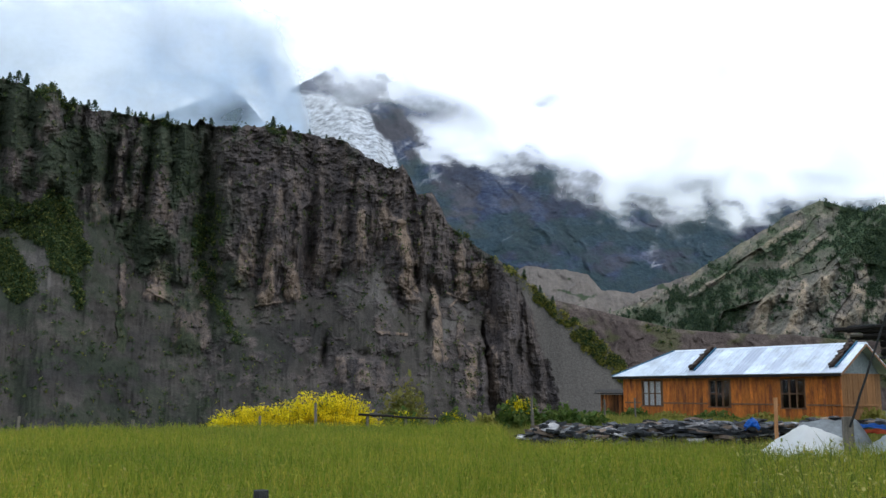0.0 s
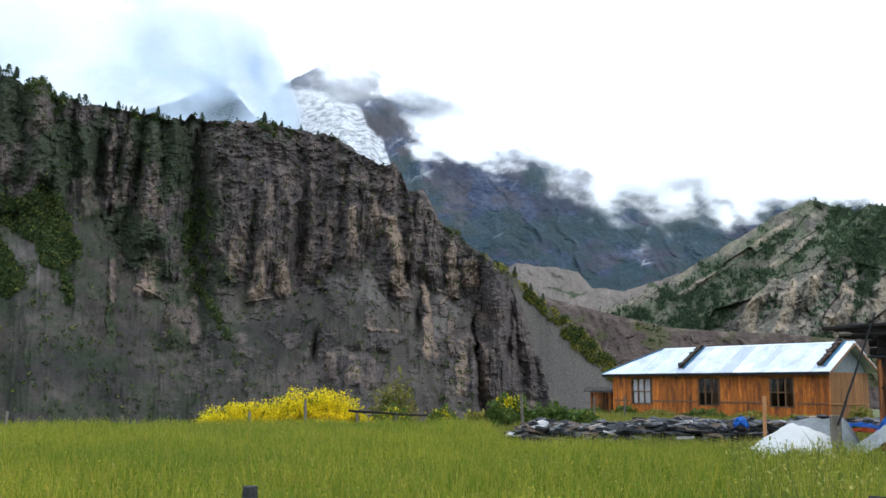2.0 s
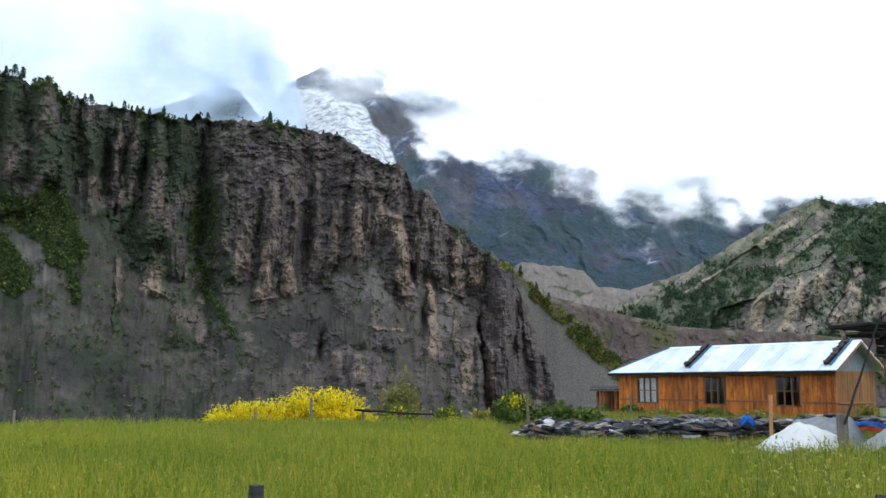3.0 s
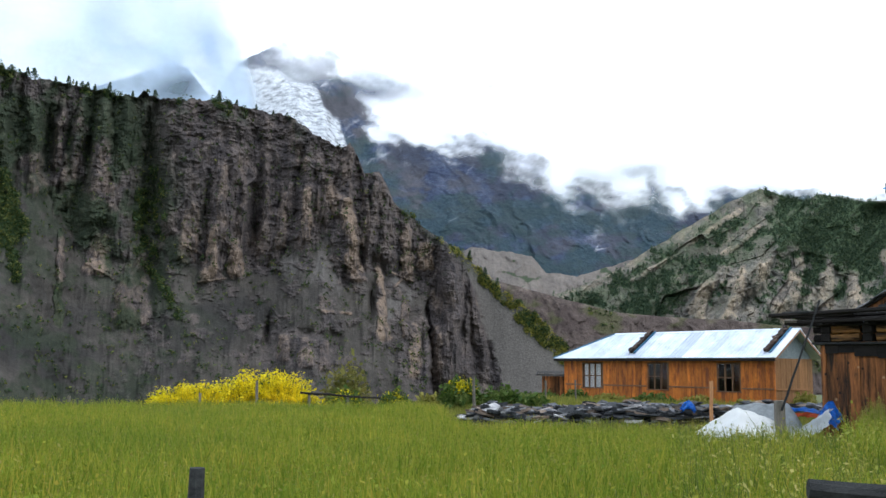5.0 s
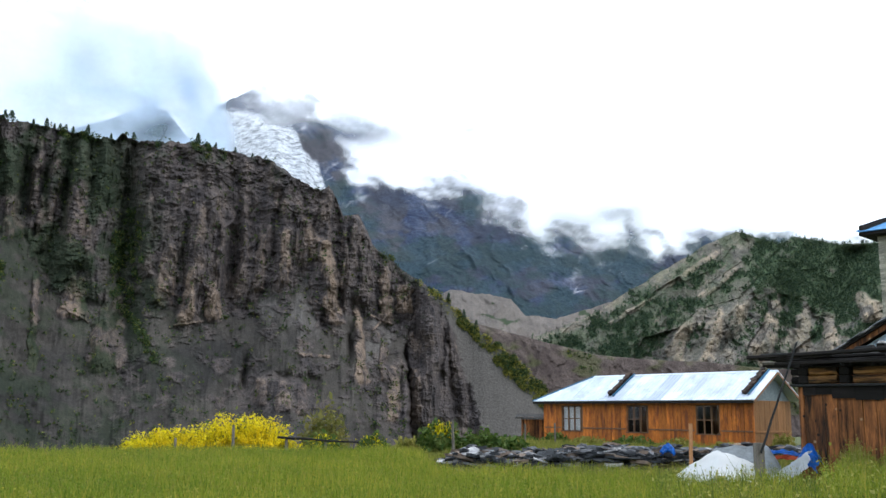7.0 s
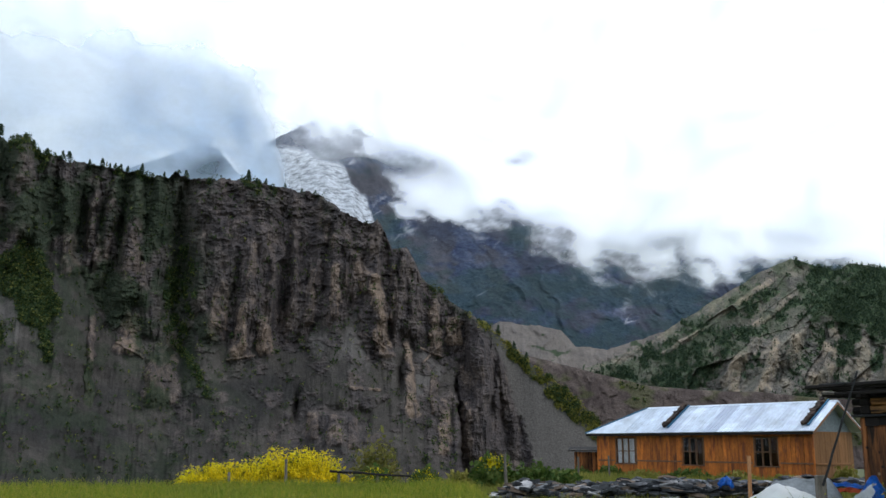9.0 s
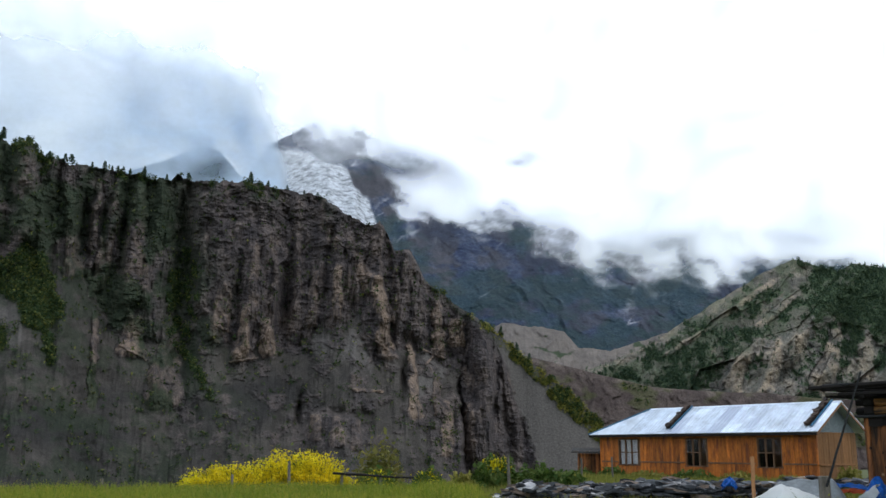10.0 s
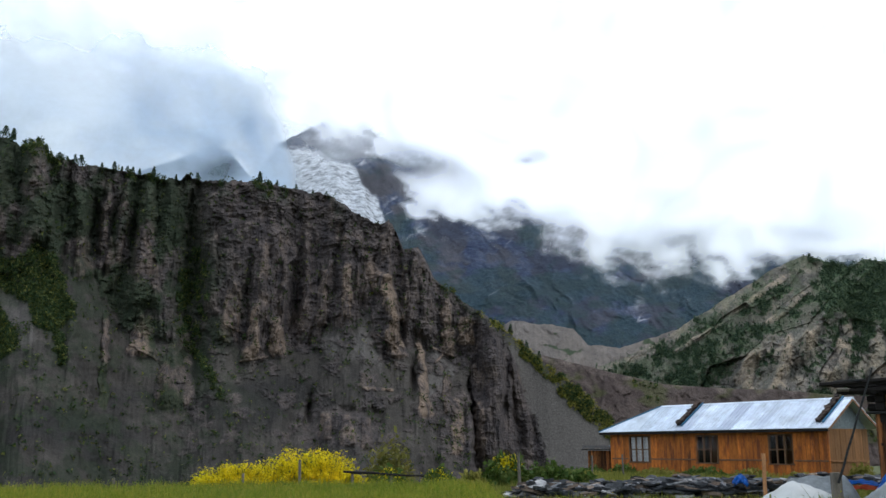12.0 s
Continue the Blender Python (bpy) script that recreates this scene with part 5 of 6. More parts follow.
def long_house():
    L, W, H = 13.2, 3.1, 2.3
    ob = empty("wooden_house", pose(10.08, 53.35, -0.03, 0, 0, -55.3))
    tagged(ob, "long orange-brown plank house with a zinc sheet roof", "house")
    # board cladding between and round the windows
    wins = [(1.29, 2.74), (5.85, 7.21), (10.09, 11.45)]
    g = random.Random(2)
    bw = 0.22
    k = 0.0
    while k < L - 0.01:
        x0, x1 = k, min(k + bw - 0.012, L)
        mid = (x0 + x1) / 2
        hit = [w for w in wins if w[0] - 0.02 < mid < w[1] + 0.02]
        y = g.uniform(-0.006, 0.006)
        if hit:
            part("plank", box(x0, y - 0.025, 0.02, x1, y + 0.0, 0.7, 0.005), M_PLANK, ob)
            part("plank", box(x0, y - 0.025, 2.1, x1, y + 0.0, H, 0.005), M_PLANK, ob)
        else:
            part("plank", box(x0, y - 0.025, 0.02 + g.uniform(0, 0.05), x1, y + 0.0, H, 0.005), M_PLANK, ob)
        k += bw
    for j in range(14):
        y0 = 0.02 + j * 0.221
        part("plank", box(L, y0, 0.05, L + 0.025 + g.uniform(0, 0.008), min(y0 + 0.212, W), H, 0.005), M_PALEPLANK, ob, "faded plank of the gable end")
    # wall core, with real openings
    spans = [0] + [v for w in wins for v in w] + [L]
    for i in range(0, len(spans), 2):
        part("wall_panel", box(spans[i], 0.002, 0, spans[i + 1], 0.1, H), M_FRAME, ob)
    for a, b in wins:
        part("wall_panel", box(a, 0.002, 0, b, 0.1, 0.7), M_FRAME, ob)
        part("wall_panel", box(a, 0.002, 2.1, b, 0.1, H), M_FRAME, ob)
    part("back_wall", box(0, W - 0.1, 0, L, W, H), M_PALEPLANK, ob)
    part("end_wall", box(0, 0.1, 0, 0.1, W - 0.1, H), M_PLANK, ob)
    part("end_wall", box(L - 0.1, 0.1, 0, L - 0.002, W - 0.1, H), M_INSIDE, ob)
    part("floor_boards", box(0.1, 0.1, 0.0, L - 0.1, W - 0.1, 0.12), M_INSIDE, ob)
    part("ceiling_boards", box(0.1, 0.1, H - 0.06, L - 0.1, W - 0.1, H), M_INSIDE, ob)
    for i in (4.3, 8.8):
        part("partition", box(i, 0.1, 0.12, i + 0.08, W - 0.1, H - 0.06), M_INSIDE, ob)
    for i, (a, b) in enumerate(wins):
        window(ob, a + 0.01, b - 0.01, 0.75, 2.09, 3, 2, M_FRAME, curtain=i == 0)
    for a, b in ((0.05, 1.25), (2.8, 5.8), (7.28, 10.02), (11.52, L)):
        part("batten", box(a, -0.065, 0.86, b, -0.03, 0.93, 0.006), M_FRAME, ob)
    part("batten", box(L + 0.034, 0.05, 0.84, L + 0.075, W - 0.3, 0.92, 0.006), M_PALEPLANK, ob)
    for x in (0.0, L):
        part("corner_post", box(x - 0.045, -0.05, 0, x + 0.045, 0.04, H + 0.02, 0.01), M_PLANK, ob)
    # roof: gable at one end, hip at the other
    yf, yb, ym, ze, zr, xh, xl, xr = -0.5, W + 0.45, W / 2, 2.3, 3.66, 2.35, -0.45, L + 0.42
    up = Vector((0, -(zr - ze), ym - yf)).normalized() * 0.03
    upb = Vector((0, zr - ze, yb - ym)).normalized() * 0.03
    n = 13
    step = (xr - xh) / n
    for k in range(n):
        a, b = xh + k * step, xh + (k + 1) * step - 0.008
        for f, nm in ((yf, up), (yb, upb)):
            bm = prism([(a, f, ze), (b, f, ze), (b, ym, zr), (a, ym, zr)], nm)
            for r in range(4):
                x = a + (b - a) * (r + 0.5) / 4
                rib = nm * 1.9
                prism([(x - 0.015, f, ze), (x + 0.015, f, ze), (x + 0.015, ym, zr), (x - 0.015, ym, zr)], rib, bm)
            part("roof_sheet", bm, M_TIN, ob)
    part("roof_sheet", prism([(xl, yf, ze), (xh - 0.008, yf, ze), (xh - 0.008, ym, zr)], up), M_TIN, ob)
    part("roof_sheet", prism([(xl, yb, ze), (xh - 0.008, yb, ze), (xh - 0.008, ym, zr)], upb), M_TIN, ob)
    part("roof_sheet", prism([(xl, yf, ze), (xl, yb, ze), (xh, ym, zr)], (-0.02, 0, 0.02)), M_TIN, ob)
    part("ridge_cap", prism([(xh, ym - 0.14, zr - 0.03), (xh, ym, zr + 0.06), (xh, ym + 0.14, zr - 0.03)], (xr - xh, 0, 0)), M_TIN, ob)
    part("hip_cap", pole((xl, yf, ze + 0.03), (xh, ym, zr + 0.04), 0.045, 0.045, 8), M_TEAL, ob, "blue metal hip cap")
    # Tall near-black board: the shadow under the eave is put into its colour.
    part("eave_board", box(xl, yf + 0.01, ze - 0.13, xr, yf + 0.04, ze - 0.004, 0.005), M_DARKWOOD, ob)
    part("soffit", box(xl + 0.05, yf + 0.05, ze - 0.06, xr - 0.05, -0.002, ze - 0.035), M_FRAME, ob)
    for f, s in ((yf, 1), (yb, -1)):
        part("rake_board", prism([(xr - 0.04, f, ze - 0.12), (xr - 0.04, ym, zr - 0.12), (xr - 0.04, ym, zr - 0.005), (xr - 0.04, f, ze - 0.005)], (0.035, 0, 0)), M_TRIM, ob,
             "brown rake board")
    part("gable_sheet", prism([(L - 0.05, 0.0, H), (L - 0.05, W, H), (L - 0.05, ym + 0.1, zr - 0.15), (L - 0.05, ym - 0.1, zr - 0.15)], (0.06, 0, 0)), M_GABLE, ob,
         "grey sheet filling the gable")
    # stones laid up the roof as ballast
    meshes = [slab_mesh("roof_stone", 0.36, 0.28, 0.09, s, M_ROOFSTONE) for s in range(4)]
    slope_a = math.degrees(math.atan2(zr - ze, ym - yf))
    for x in (4.95, 12.95):
        row = empty("ballast_row", ob.matrix_basis @ pose(x, yf + 0.25, ze + 0.25 * (zr - ze) / (ym - yf) + 0.05, slope_a, 0, 0))
        tagged(row, "row of dark flat stones weighing down the roof", "stones", "stone rows on the roof")
        part("plank", box(-0.16, 0.1, 0.0, 0.16, 2.15, 0.04, 0.01), M_DARKWOOD, row)
        part("edge_strip", box(0.17, 0.05, 0.0, 0.25, 2.2, 0.07, 0.01), M_TEAL, row, "blue plastic edge strip")
        for k in range(11):
            piece("stone", meshes[k % 4], pose(g.uniform(-.05, .05), 0.2 + k * 0.19, 0.11 + g.uniform(-.01, .04), g.uniform(-10, 10), g.uniform(-12, 12), g.uniform(0, 360)), row)


long_house()


def small_shed():
    ob = empty("shed", pose(9.05, 55.2, float(ground_z(np.array(8.75), np.array(55.2))), 0, 0, -12))
    tagged(ob, "small dark plank shed with a flat grey roof", "shed")
    for k in range(10):
        part("plank", box(k * 0.17, 0, 0, k * 0.17 + 0.16, 0.03, 1.3), M_OLDPLANK, ob)
    part("body", box(0.02, 0.04, 0, 1.66, 1.6, 1.3), M_INSIDE, ob)
    part("roof", prism([(-0.35, -0.3, 1.34), (-0.35, -0.3, 1.38), (-0.35, 1.8, 1.6), (-0.35, 1.8, 1.56)], (2.1, 0, 0)), M_DARKWOOD, ob)
    for k, x in enumerate((-0.2, 0.4, 1.1, 1.7)):
        part("roof_board", box(x, -0.34, 1.4, x + 0.3, 0.25, 1.44, 0.01), M_POSTGREY, ob)


small_shed()


# ================= piles of slabs =================
def slab_pile(p, q, width, height, count, label, seed):
    g = random.Random(seed)
    ob = empty("slab_pile", pose(p[0], p[1], -0.05, 0, 0, math.degrees(math.atan2(q[1] - p[1], q[0] - p[0]))))
    tagged(ob, label, "stone pile", "piles of slate slabs")
    length = math.hypot(q[0] - p[0], q[1] - p[1])
    mats = [M_SLATE] * 4 + [M_BROWNSLAB] * 2 + [M_PALESLAB] * 2 + [M_TANSLAB]
    models = [slab_mesh("slab", g.uniform(0.34, 0.72), g.uniform(0.28, 0.5), g.uniform(0.03, 0.085), seed * 20 + k, mats[k]) for k in range(9)]
    rest_v, rest_f = [], []
    for k in range(count + 320):
        x = g.uniform(0, length)
        y = g.uniform(0, width)
        dome = height * (0.78 + 0.2 * math.sin(x * 1.7 + seed) * math.sin(x * 0.6)) * min(1, (x + 0.3) / 0.9)
        if g.random() < 0.5:
            y = g.uniform(-0.05, 0.25)
            z = g.uniform(0.05, 1.0) * dome
        else:
            z = dome + g.uniform(-0.04, 0.06) + 0.05 * y
        kind = 8 if g.random() < 0.04 else g.randrange(8)
        m = pose(x, y, z, g.uniform(-30, 12), g.uniform(-18, 18), g.uniform(-40, 40) + (180 if k % 2 else 0))
        if k < count:
            piece("slab", models[kind], m, ob)
        else:
            me = models[kind % 6]
            rest_f += [[v + len(rest_v) for v in f.vertices] for f in me.polygons]
            rest_v += [m @ v.co for v in me.vertices]
    rest = bpy.data.meshes.new("slab_rest")
    rest.from_pydata(rest_v, [], rest_f)
    rest.materials.append(M_SLATE)
    tagged(piece("slab_rest", rest, Matrix(), ob), kind="stuff")
    bm = bmesh.new()
    n = int(length / 0.5)
    rows = []
    for k in range(n + 1):
        x = length * k / n
        d = height * 0.75 * min(1, (x + 0.2) / 0.9)
        rows.append([bm.verts.new((x, yy, zz)) for yy, zz in ((0.05, 0), (0.15, d), (width - 0.1, d), (width, 0))])
    for a, b in zip(rows, rows[1:]):
        for j in range(3):
            bm.faces.new((a[j], a[j + 1], b[j + 1], b[j]))
    part("core", bm, M_DARKWOOD, ob)


slab_pile((1.95, 25.3), (8.6, 24.2), 1.5, 0.64, 300, "long low pile of dark slate slabs in the field", 1)
slab_pile((4.7, 28.0), (15.6, 31.6), 1.3, 0.56, 300, "second low pile of dark slate slabs before the house", 2)


# ================= tarpaulins, stakes =================
def drape(name, at, rot, size, hgt, mat, label, seed, n=34):
    """A sheet thrown over a heap: peaks and soft folds, a thin solid cloth."""
    bm = bmesh.new()
    vs = []
    for j in range(n + 1):
        row = []
        for i in range(n + 1):
            u, v = i / n * 2 - 1, j / n * 2 - 1
            z = hgt(u, v) + 0.035 * float(gnoise(np.array(u * 3.1), np.array(v * 3.1), seed)) + 0.018 * float(gnoise(np.array(u * 8), np.array(v * 8), seed + 1))
            row.append(bm.verts.new((u * size[0] + 0.03 * math.sin(v * 9 + seed), v * size[1] + 0.03 * math.sin(u * 7), max(z, 0.03))))
        vs.append(row)
    for j in range(n):
        for i in range(n):
            bm.faces.new((vs[j][i], vs[j][i + 1], vs[j + 1][i + 1], vs[j + 1][i]))
    bmesh.ops.solidify(bm, geom=bm.faces[:], thickness=0.008)
    ob = part(name, bm, mat, None, "", True)
    ob.matrix_basis = pose(at[0], at[1], -0.02, 0, 0, rot)
    return tagged(ob, label, "tarpaulin")


def peak(u, v, pu, pv, h, base=0.3, sx=1.0, sy=1.0):
    return base + (h - base) * max(0.0, 1 - math.hypot((u - pu) / sx, (v - pv) / sy) ** 1.35)


drape("plastic_sheet", (7.2, 19.35), -25, (0.8, 0.6), lambda u, v: 0.88 - 0.3 * max(u - 0.05, 0) - 0.5 * max(0.05 - u, 0) - 0.45 * max(-v + 0.1, 0) - 0.5 * max(v - 0.1, 0), M_WHITETARP,
      "bright white plastic sheet over a heap", 3)
drape("grey_tarpaulin", (7.95, 19.75), -25, (0.9, 0.6), lambda u, v: 0.93 + 0.06 * u - 0.75 * max(-v, 0) - 0.5 * max(v, 0) - 1.6 * max(u - 0.55, 0) - 0.9 * max(-u - 0.6, 0), M_GREYTARP,
      "grey woven tarpaulin over stacked goods", 4)
drape("pale_tarpaulin", (8.62, 19.0), -30, (0.36, 0.3), lambda u, v: 0.6 + 0.26 * u - 0.3 * max(-v, 0), M_PALETARP,
      "small pale grey tarpaulin beside the plank hut", 6)
drape("blue_tarpaulin", (9.14, 19.3), -40, (0.2, 0.25), lambda u, v: peak(u, v, 0.0, 0.2, 1.0, 0.3, 1.9, 1.7), M_BLUETARP,
      "crumpled bright blue tarpaulin beside the hut", 5, 16)
drape("blue_tarpaulin", (7.6, 23.75), -10, (0.17, 0.16), lambda u, v: peak(u, v, 0.0, 0.0, 0.88, 0.5, 1.6, 1.5), M_BLUETARP,
      "small blue tarpaulin on the slab pile", 7, 14)
drape("blue_tarpaulin", (8.95, 20.3), -30, (0.42, 0.2), lambda u, v: peak(u, v, 0.0, 0.0, 0.84, 0.7, 1.8, 1.5), M_BLUETARP,
      "dark blue tarpaulin under red cloth", 8, 16)
drape("red_cloth", (8.97, 20.05), -30, (0.36, 0.14), lambda u, v: peak(u, v, 0.0, 0.0, 0.74, 0.6, 1.8, 1.5), M_RED, "strip of red and orange cloth", 9, 14)


drape("blue_tarpaulin", (9.42, 15.14), -30, (0.3, 0.2), lambda u, v: peak(u, v, 0.0, 0.0, 0.66, 0.35, 1.6, 1.5), M_BLUETARP,
      "scrap of blue tarpaulin lying in the crop", 10, 14)


def post(at, top, r, mat, label, name="fence_post", lean=(0, 0), seed=0, square=False):
    z = float(ground_z(np.array(at[0]), np.array(at[1]))) - 0.15
    if square:
        bm = box(-r, -r, z, r, r, top, 0.01)
    else:
        bm = pole((0, 0, z), (lean[0], lean[1], top), r, r * 0.9, 8, r * 0.08, seed, 5)
    ob = part(name, bm, mat)
    ob.matrix_basis = pose(at[0], at[1], 0)
    return tagged(ob, label, "post")


post((7.0, 20.33), 1.36, 0.046, M_STAKE, "raw orange-brown wooden stake among the tarpaulins", "stake", (0.03, 0), 3)
post((7.9, 18.85), 1.0, 0.085, M_POSTGREY, "stout grey post beside the white plastic sheet", "post", (0, 0), 4, True)
lp = part("leaning_pole", pole((7.9, 18.73, 0.8), (8.64, 18.52, 3.0), 0.026, 0.018, 7, 0.012, 8, 7), M_LOG)
tagged(lp, "thin dark pole leaning up to the hut roof", "pole")
for k, (x, y, top) in enumerate(((-4.04, 30.74, 1.12), (-5.78, 30.46, 0.72), (2.88, 30.87, 1.32), (-12.5, 28.4, 0.76), (-2.4, 30.86, 0.7), (-1.2, 30.9, 0.62), (-9.5, 29.6, 0.62),
                                 (7.9, 47.0, 1.1), (9.3, 46.5, 1.15))):
    post((x, y), top, 0.05, M_POSTGREY, "grey weathered fence post at the field edge", "fence_post", (RNG.normal(0, 0.02), 0), 40 + k)
fp = part("fallen_pole", pole((-2.7, 30.75, 0.76), (-0.15, 30.95, 0.6), 0.045, 0.03, 7, 0.01, 9, 6), M_DARKWOOD)
tagged(fp, "dark pole lying across low fence posts", "pole")

# the near fence
NEAR_POSTS = (((-1.11, 5.9), 0.905, 0.055), ((3.385, 5.64), 1.07, 0.115))
for k, (at, top, r) in enumerate(NEAR_POSTS):
    post(at, top, r, M_LOG, "dark weathered fence post beside the path", "fence_post", (0.01, 0), 70 + k, False)
rl = part("fence_rail", pole((2.66, 5.92, 0.80), (4.9, 5.35, 0.66), 0.066, 0.07, 10, 0.008, 12, 8), M_LOG)
tagged(rl, "thick dark log used as a fence rail", "fence rail")


# ================= plank hut, gable house and stone house =================
def hut():
    ob = empty("plank_hut", pose(9.4, 19.9, -0.05, 0, 0, -50))
    tagged(ob, "weathered brown plank hut under a stack of timbers", "hut")
    g = random.Random(9)
    x, L = 0.0, 5.2
    while x < L:
        w = g.uniform(0.15, 0.27)
        bot = g.choice((0.0, 0.0, 0.05, 0.3, 0.12))
        bm = box(x, g.uniform(-0.02, 0.02), bot, x + w - 0.008, 0.05, 2.18 + g.uniform(-0.02, 0.02))
        bmesh.ops.subdivide_edges(bm, edges=[e for e in bm.edges if abs(e.verts[0].co.z - e.verts[1].co.z) > 1], cuts=5)
        for v in bm.verts:
            v.co.x += g.uniform(-0.008, 0.008)
            v.co.y += g.uniform(-0.006, 0.006)
        part("plank", bm, M_OLDPLANK, ob)
        x += w
    part("corner_post", box(-0.12, -0.03, 0, -0.005, 0.11, 2.2, 0.01), M_OLDPLANK, ob)
    # Boards added in near-black: eave shade on the blackened plank tops.
    x = -0.005
    while x < L:
        w = g.uniform(0.2, 0.6)
        part("lintel_board", box(x, -0.05, 2.0 + g.uniform(-0.08, 0.1), min(x + w - 0.006, L), -0.024 - g.uniform(0, 0.01), 2.205), M_DARKWOOD, ob, "soot-blackened board under the beams")
        x += w
    part("inner_wall", box(0, 0.12, 0, L, 0.2, 2.25), M_INSIDE, ob)
    part("side_wall", box(-0.1, 0.2, 0, 0.0, 3.0, 2.25), M_OLDPLANK, ob)
    part("back_wall", box(0, 2.9, 0, L, 3.0, 2.25), M_OLDPLANK, ob)
    part("sill_beam", box(-0.25, -0.16, 2.21, L, 0.2, 2.26, 0.01), M_LOG, ob)
    for k, (z, mat) in enumerate(((2.355, M_BEAM), (2.525, M_BEAM))):
        for a, b in ((0.12, 0.75), (1.1, 3.0), (3.1, L)):
            part("beam", pole((a, -0.02 + 0.03 * k, z), (b, -0.02 + 0.03 * k, z + 0.012), 0.088, 0.08, 8, 0.012, 5 + k, 6), mat, ob, "ochre log beam")
        part("beam", pole((-0.3, 0.12, z), (L, 0.12, z), 0.075, 0.075, 8, 0.01, 15 + k, 6), M_DARKWOOD, ob)
        for a in (0.0, 0.88, 3.03):
            part("block", box(a - 0.05, -0.13, z - 0.085, a + 0.15, 0.1, z + 0.08, 0.02), M_DARKWOOD, ob)
    # loose timbers stacked on top, running out past the corner
    for k in range(22):
        z = 2.655 + 0.052 * (k % 4)
        y = -0.5 + 0.2 * (k // 4) * 1.6 + g.uniform(-0.08, 0.08)
        a = g.choice((-1.15, -0.9, -0.5, 0.1, 1.0)) + g.uniform(-0.15, 0.15)
        b = a + g.uniform(1.2, 3.6)
        t = part("timber", box(0, 0, 0, b - a, g.uniform(0.1, 0.24), g.uniform(0.035, 0.085), 0.012), M_POSTGREY if k == 9 else M_DARKWOOD, ob)
        t.matrix_basis = pose(a, y, z, g.uniform(-7, 7), g.uniform(-1.6, 1.9), g.uniform(-6, 6))
    for k, (a, z, w_, h_, mat) in enumerate(((1.42, 2.86, 0.5, 0.07, M_DARKWOOD), (1.3, 2.93, 0.36, 0.06, M_LOG), (1.74, 2.86, 0.16, 0.17, M_DARKWOOD), (2.0, 2.87, 0.9, 0.1, M_DARKWOOD),
                                             (1.8, 3.03, 0.1, 0.05, M_PALESLAB), (-0.75, 2.86, 0.7, 0.05, M_LOG), (0.1, 2.86, 0.6, 0.045, M_POSTGREY))):
        t = part("offcut", box(0, -0.1, 0, w_, 0.1, h_, 0.012), mat, ob)
        t.matrix_basis = pose(a, -0.38 + 0.03 * (k % 3), z, g.uniform(-8, 8), g.uniform(-5, 5), g.uniform(-14, 14))
    for k in range(7):
        a = g.uniform(0.0, 0.5) + k * 0.62
        part("rafter_end", box(a, -0.5, 2.6, a + 0.1, 2.6, 2.66, 0.008), M_DARKWOOD, ob)
    part("roof_boards", box(-0.2, -0.12, 2.6, L, 3.1, 2.635), M_DARKWOOD, ob)


hut()


def gable_house():
    ob = empty("gable_house", pose(11.75, 24.5, -0.05, 0, 0, -50))
    tagged(ob, "old house with a pale blue sheet gable and slate-edged roof", "house")
    half, zf, zt = 4.4, 2.84, 5.28
    part("wall", box(0.35, 0.35, 0, 2 * half - 0.35, 4.5, zf + 0.1), M_OLDPLANK, ob)
    part("gable_sheet", prism([(0.55, 0.3, zf + 0.1), (2 * half - 0.55, 0.3, zf + 0.1), (half, 0.3, zt - 0.25)], (0, 0.05, 0)), M_BLUEGABLE, ob, "pale blue metal sheet")
    for s in (1, -1):
        def at(t, dz):
            return (half - s * half * (1 - t), zf + (zt - zf) * t + dz)
        (x0, z0), (x1, z1) = at(-0.06, 0), at(1, 0)
        part("rake_board", prism([(x0, 0.0, z0 - 0.2), (x1, 0.0, z1 - 0.2), (x1, 0.0, z1 - 0.06), (x0, 0.0, z0 - 0.06)], (0, 0.06, 0)), M_OLDPLANK, ob, "brown rake board")
        part("roof_deck", prism([(x0, -0.1, z0 - 0.055), (x1, -0.1, z1 - 0.055), (x1, -0.1, z1), (x0, -0.1, z0)], (0, 5, 0)), M_DARKWOOD, ob)
        n = 16
        for k in range(n):
            (xa, za), (xb, zb) = at(-0.08 + k / n * 1.06, 0.012 + 0.02 * (k % 2)), at(-0.08 + (k + 1.35) / n * 1.06, 0.012 + 0.02 * (k % 2))
            part("slate", prism([(xa, -0.16 - 0.03 * (k % 3), za), (xb, -0.16 - 0.03 * (k % 3), zb), (xb, -0.16, zb + 0.03), (xa, -0.16, za + 0.03)], (0, 0.9, 0)), M_PALESLAB if k % 3 == 0 else M_SLATE, ob)


gable_house()


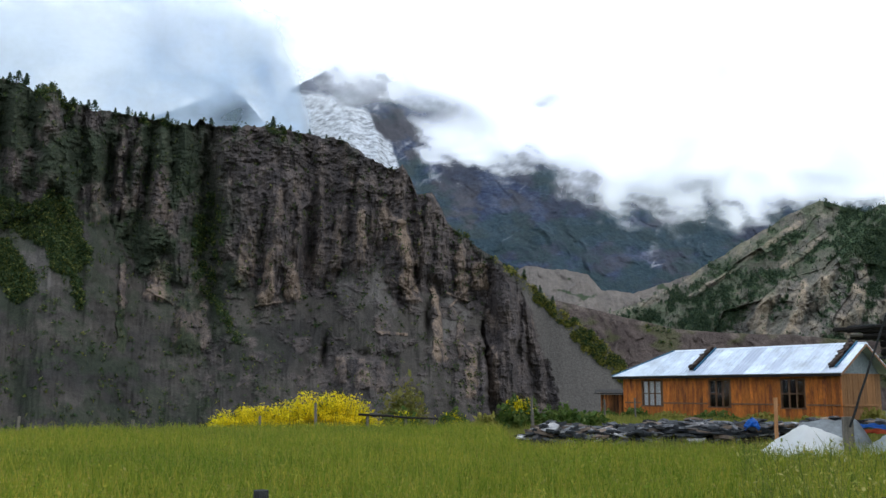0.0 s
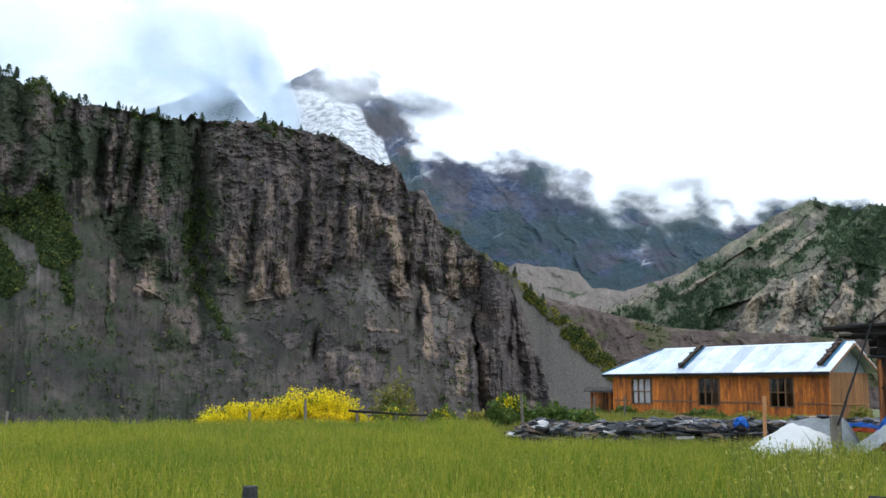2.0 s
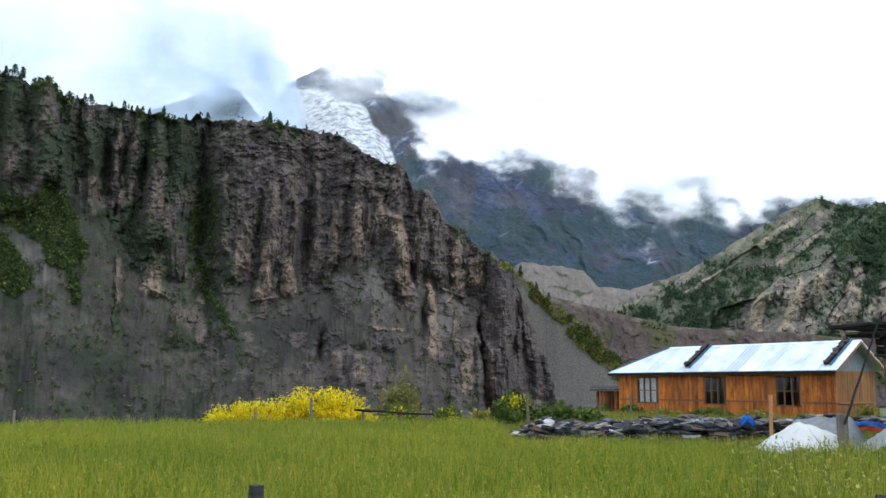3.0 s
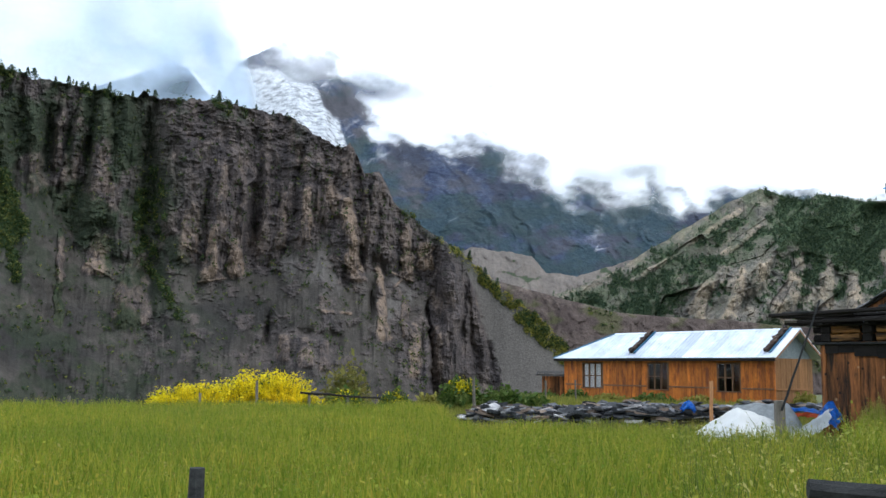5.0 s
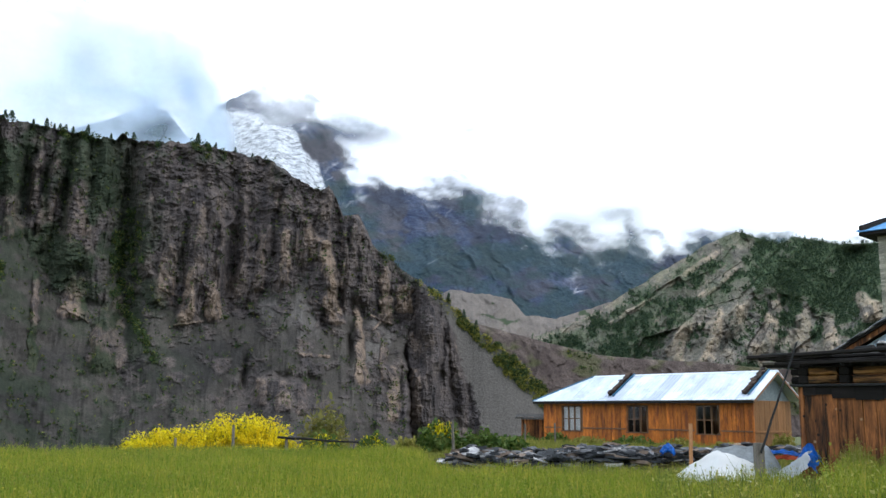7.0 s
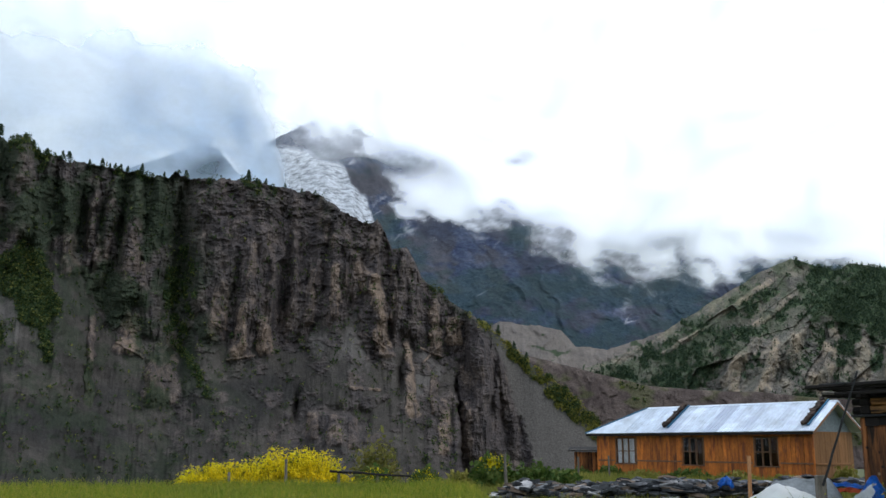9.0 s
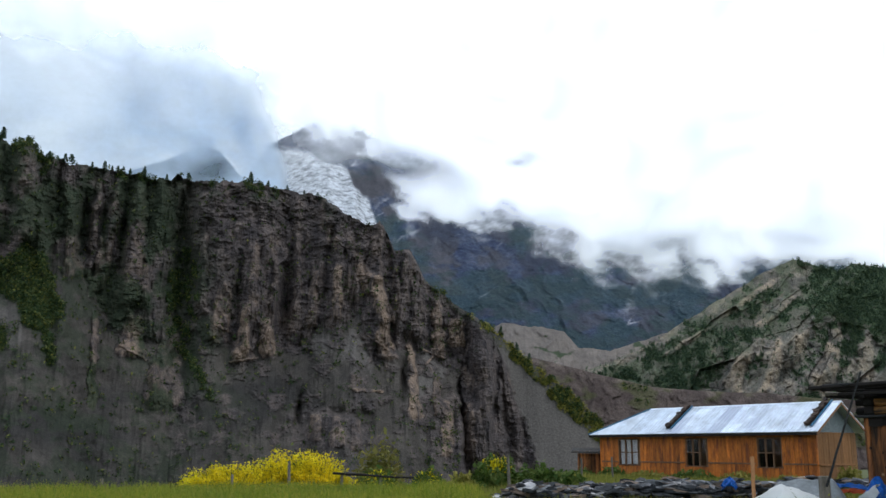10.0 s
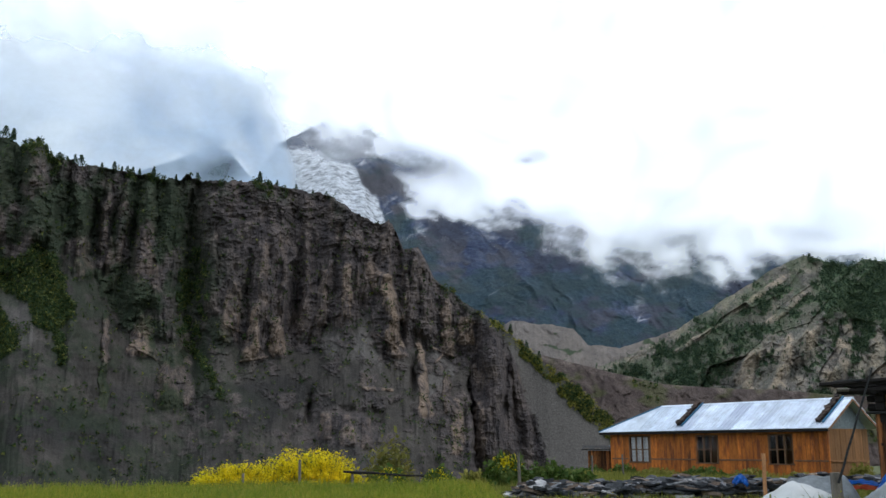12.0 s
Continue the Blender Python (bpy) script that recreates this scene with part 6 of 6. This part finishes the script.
def stone_house():
    ob = empty("stone_house", pose(16.3, 28.7, -0.05, 0, 0, -50))
    tagged(ob, "two-storey grey stone house with a blue sheet roof", "house")
    L, D, H, wx0, wx1, wz0, wz1 = 6.0, 5.0, 7.32, 0.62, 2.1, 5.45, 7.12
    for x0, z0, x1, z1 in ((0.02, 0, wx0, H), (wx1, 0, L, H), (wx0, 0, wx1, wz0), (wx0, wz1, wx1, H)):
        part("wall_panel", box(x0, 0.04, z0, x1, 0.4, z1), M_MORTAR, ob)
    part("side_wall", box(0.02, 0.4, 0, 0.4, D, H), M_MORTAR, ob)
    part("side_wall", box(L - 0.4, 0.4, 0, L, D, H), M_MORTAR, ob)
    part("back_wall", box(0.4, D - 0.4, 0, L - 0.4, D, H), M_MORTAR, ob)
    part("upper_floor", box(0.4, 0.4, 4.4, L - 0.4, D - 0.4, 4.6), M_INSIDE, ob)
    part("upper_ceiling", box(0.4, 0.4, 7.0, L - 0.4, D - 0.4, 7.1), M_INSIDE, ob)
    w = window(ob, wx0, wx1, wz0, wz1, 2, 3, M_BLUEWHITE, 0.2)
    # roof
    part("fascia", box(-0.4, -0.4, H + 0.0, L + 0.4, -0.34, H + 0.1, 0.01), M_DARKWOOD, ob)
    part("fascia", box(-0.46, -0.4, H + 0.0, -0.405, D + 0.3, H + 0.1, 0.01), M_DARKWOOD, ob)
    part("soffit", box(-0.4, -0.33, H + 0.005, L + 0.3, D + 0.3, H + 0.05), M_DARKWOOD, ob)
    part("roof_sheet", prism([(-0.45, -0.45, H + 0.12), (L + 0.4, -0.45, H + 0.12), (L + 0.4, 1.6, H + 0.95), (0.5, 1.6, H + 0.95)], (0, 0.02, 0.03)), M_BLUEROOF, ob, "blue metal roof sheet")
    part("hip_cap", prism([(-0.46, -0.35, H + 0.14), (0.45, 1.65, H + 0.96), (0.45, 1.65, H + 1.06), (-0.46, -0.35, H + 0.34)], (0.18, -0.08, 0.0)), M_DARKWOOD, ob)
    part("ridge_cap", box(0.4, 1.5, H + 0.95, L + 0.4, 1.72, H + 1.1, 0.02), M_DARKWOOD, ob)
    part("roof_sheet", prism([(-0.5, -0.5, H + 0.14), (-0.5, D + 0.3, H + 0.14), (0.5, 1.6, H + 0.95)], (0, 0.02, 0.03)), M_BLUEROOF, ob)
    part("roof_sheet", prism([(-0.5, D + 0.3, H + 0.14), (L + 0.4, D + 0.3, H + 0.14), (L + 0.4, 1.6, H + 0.95), (0.5, 1.6, H + 0.95)], (0, -0.02, 0.03)), M_BLUEROOF, ob)
    # coursed stones on the part of the wall that stands clear of the roofs before it
    g = random.Random(4)
    models = []
    for k in range(6):
        bm = box(0, -0.03, 0, 1, 0.06, 1)
        for v in bm.verts:
            v.co.y += g.uniform(-0.012, 0.012)
            v.co.z += g.uniform(-0.07, 0.07)
            v.co.x += g.uniform(-0.03, 0.03)
        me = bpy.data.meshes.new("stone")
        bmesh.ops.recalc_face_normals(bm, faces=bm.faces)
        bm.to_mesh(me)
        bm.free()
        me.materials.append(M_WALLSTONE)
        models.append(me)
    z = 4.1
    while z < H - 0.06:
        h = g.uniform(0.045, 0.085)
        x = g.uniform(-0.02, 0.0)
        while x < 2.9:
            w_ = g.uniform(0.16, 0.42)
            x1 = x + w_
            if wz0 - 0.08 < z + h and z < wz1 + 0.02 and x1 > wx0 - 0.06:
                x1 = min(x1, wx0 - 0.06)
            if x1 - x > 0.05:
                piece("stone", models[g.randrange(6)], Matrix.LocRotScale((x, g.uniform(-0.012, 0.012), z), None, (x1 - x - 0.012, 1, h - 0.014)), ob)
            x += w_
            if wz0 - 0.08 < z + h and z < wz1 + 0.02 and wx0 - 0.06 <= x < wx1 + 0.06:
                x = wx1 + 0.06
        z += h


stone_house()
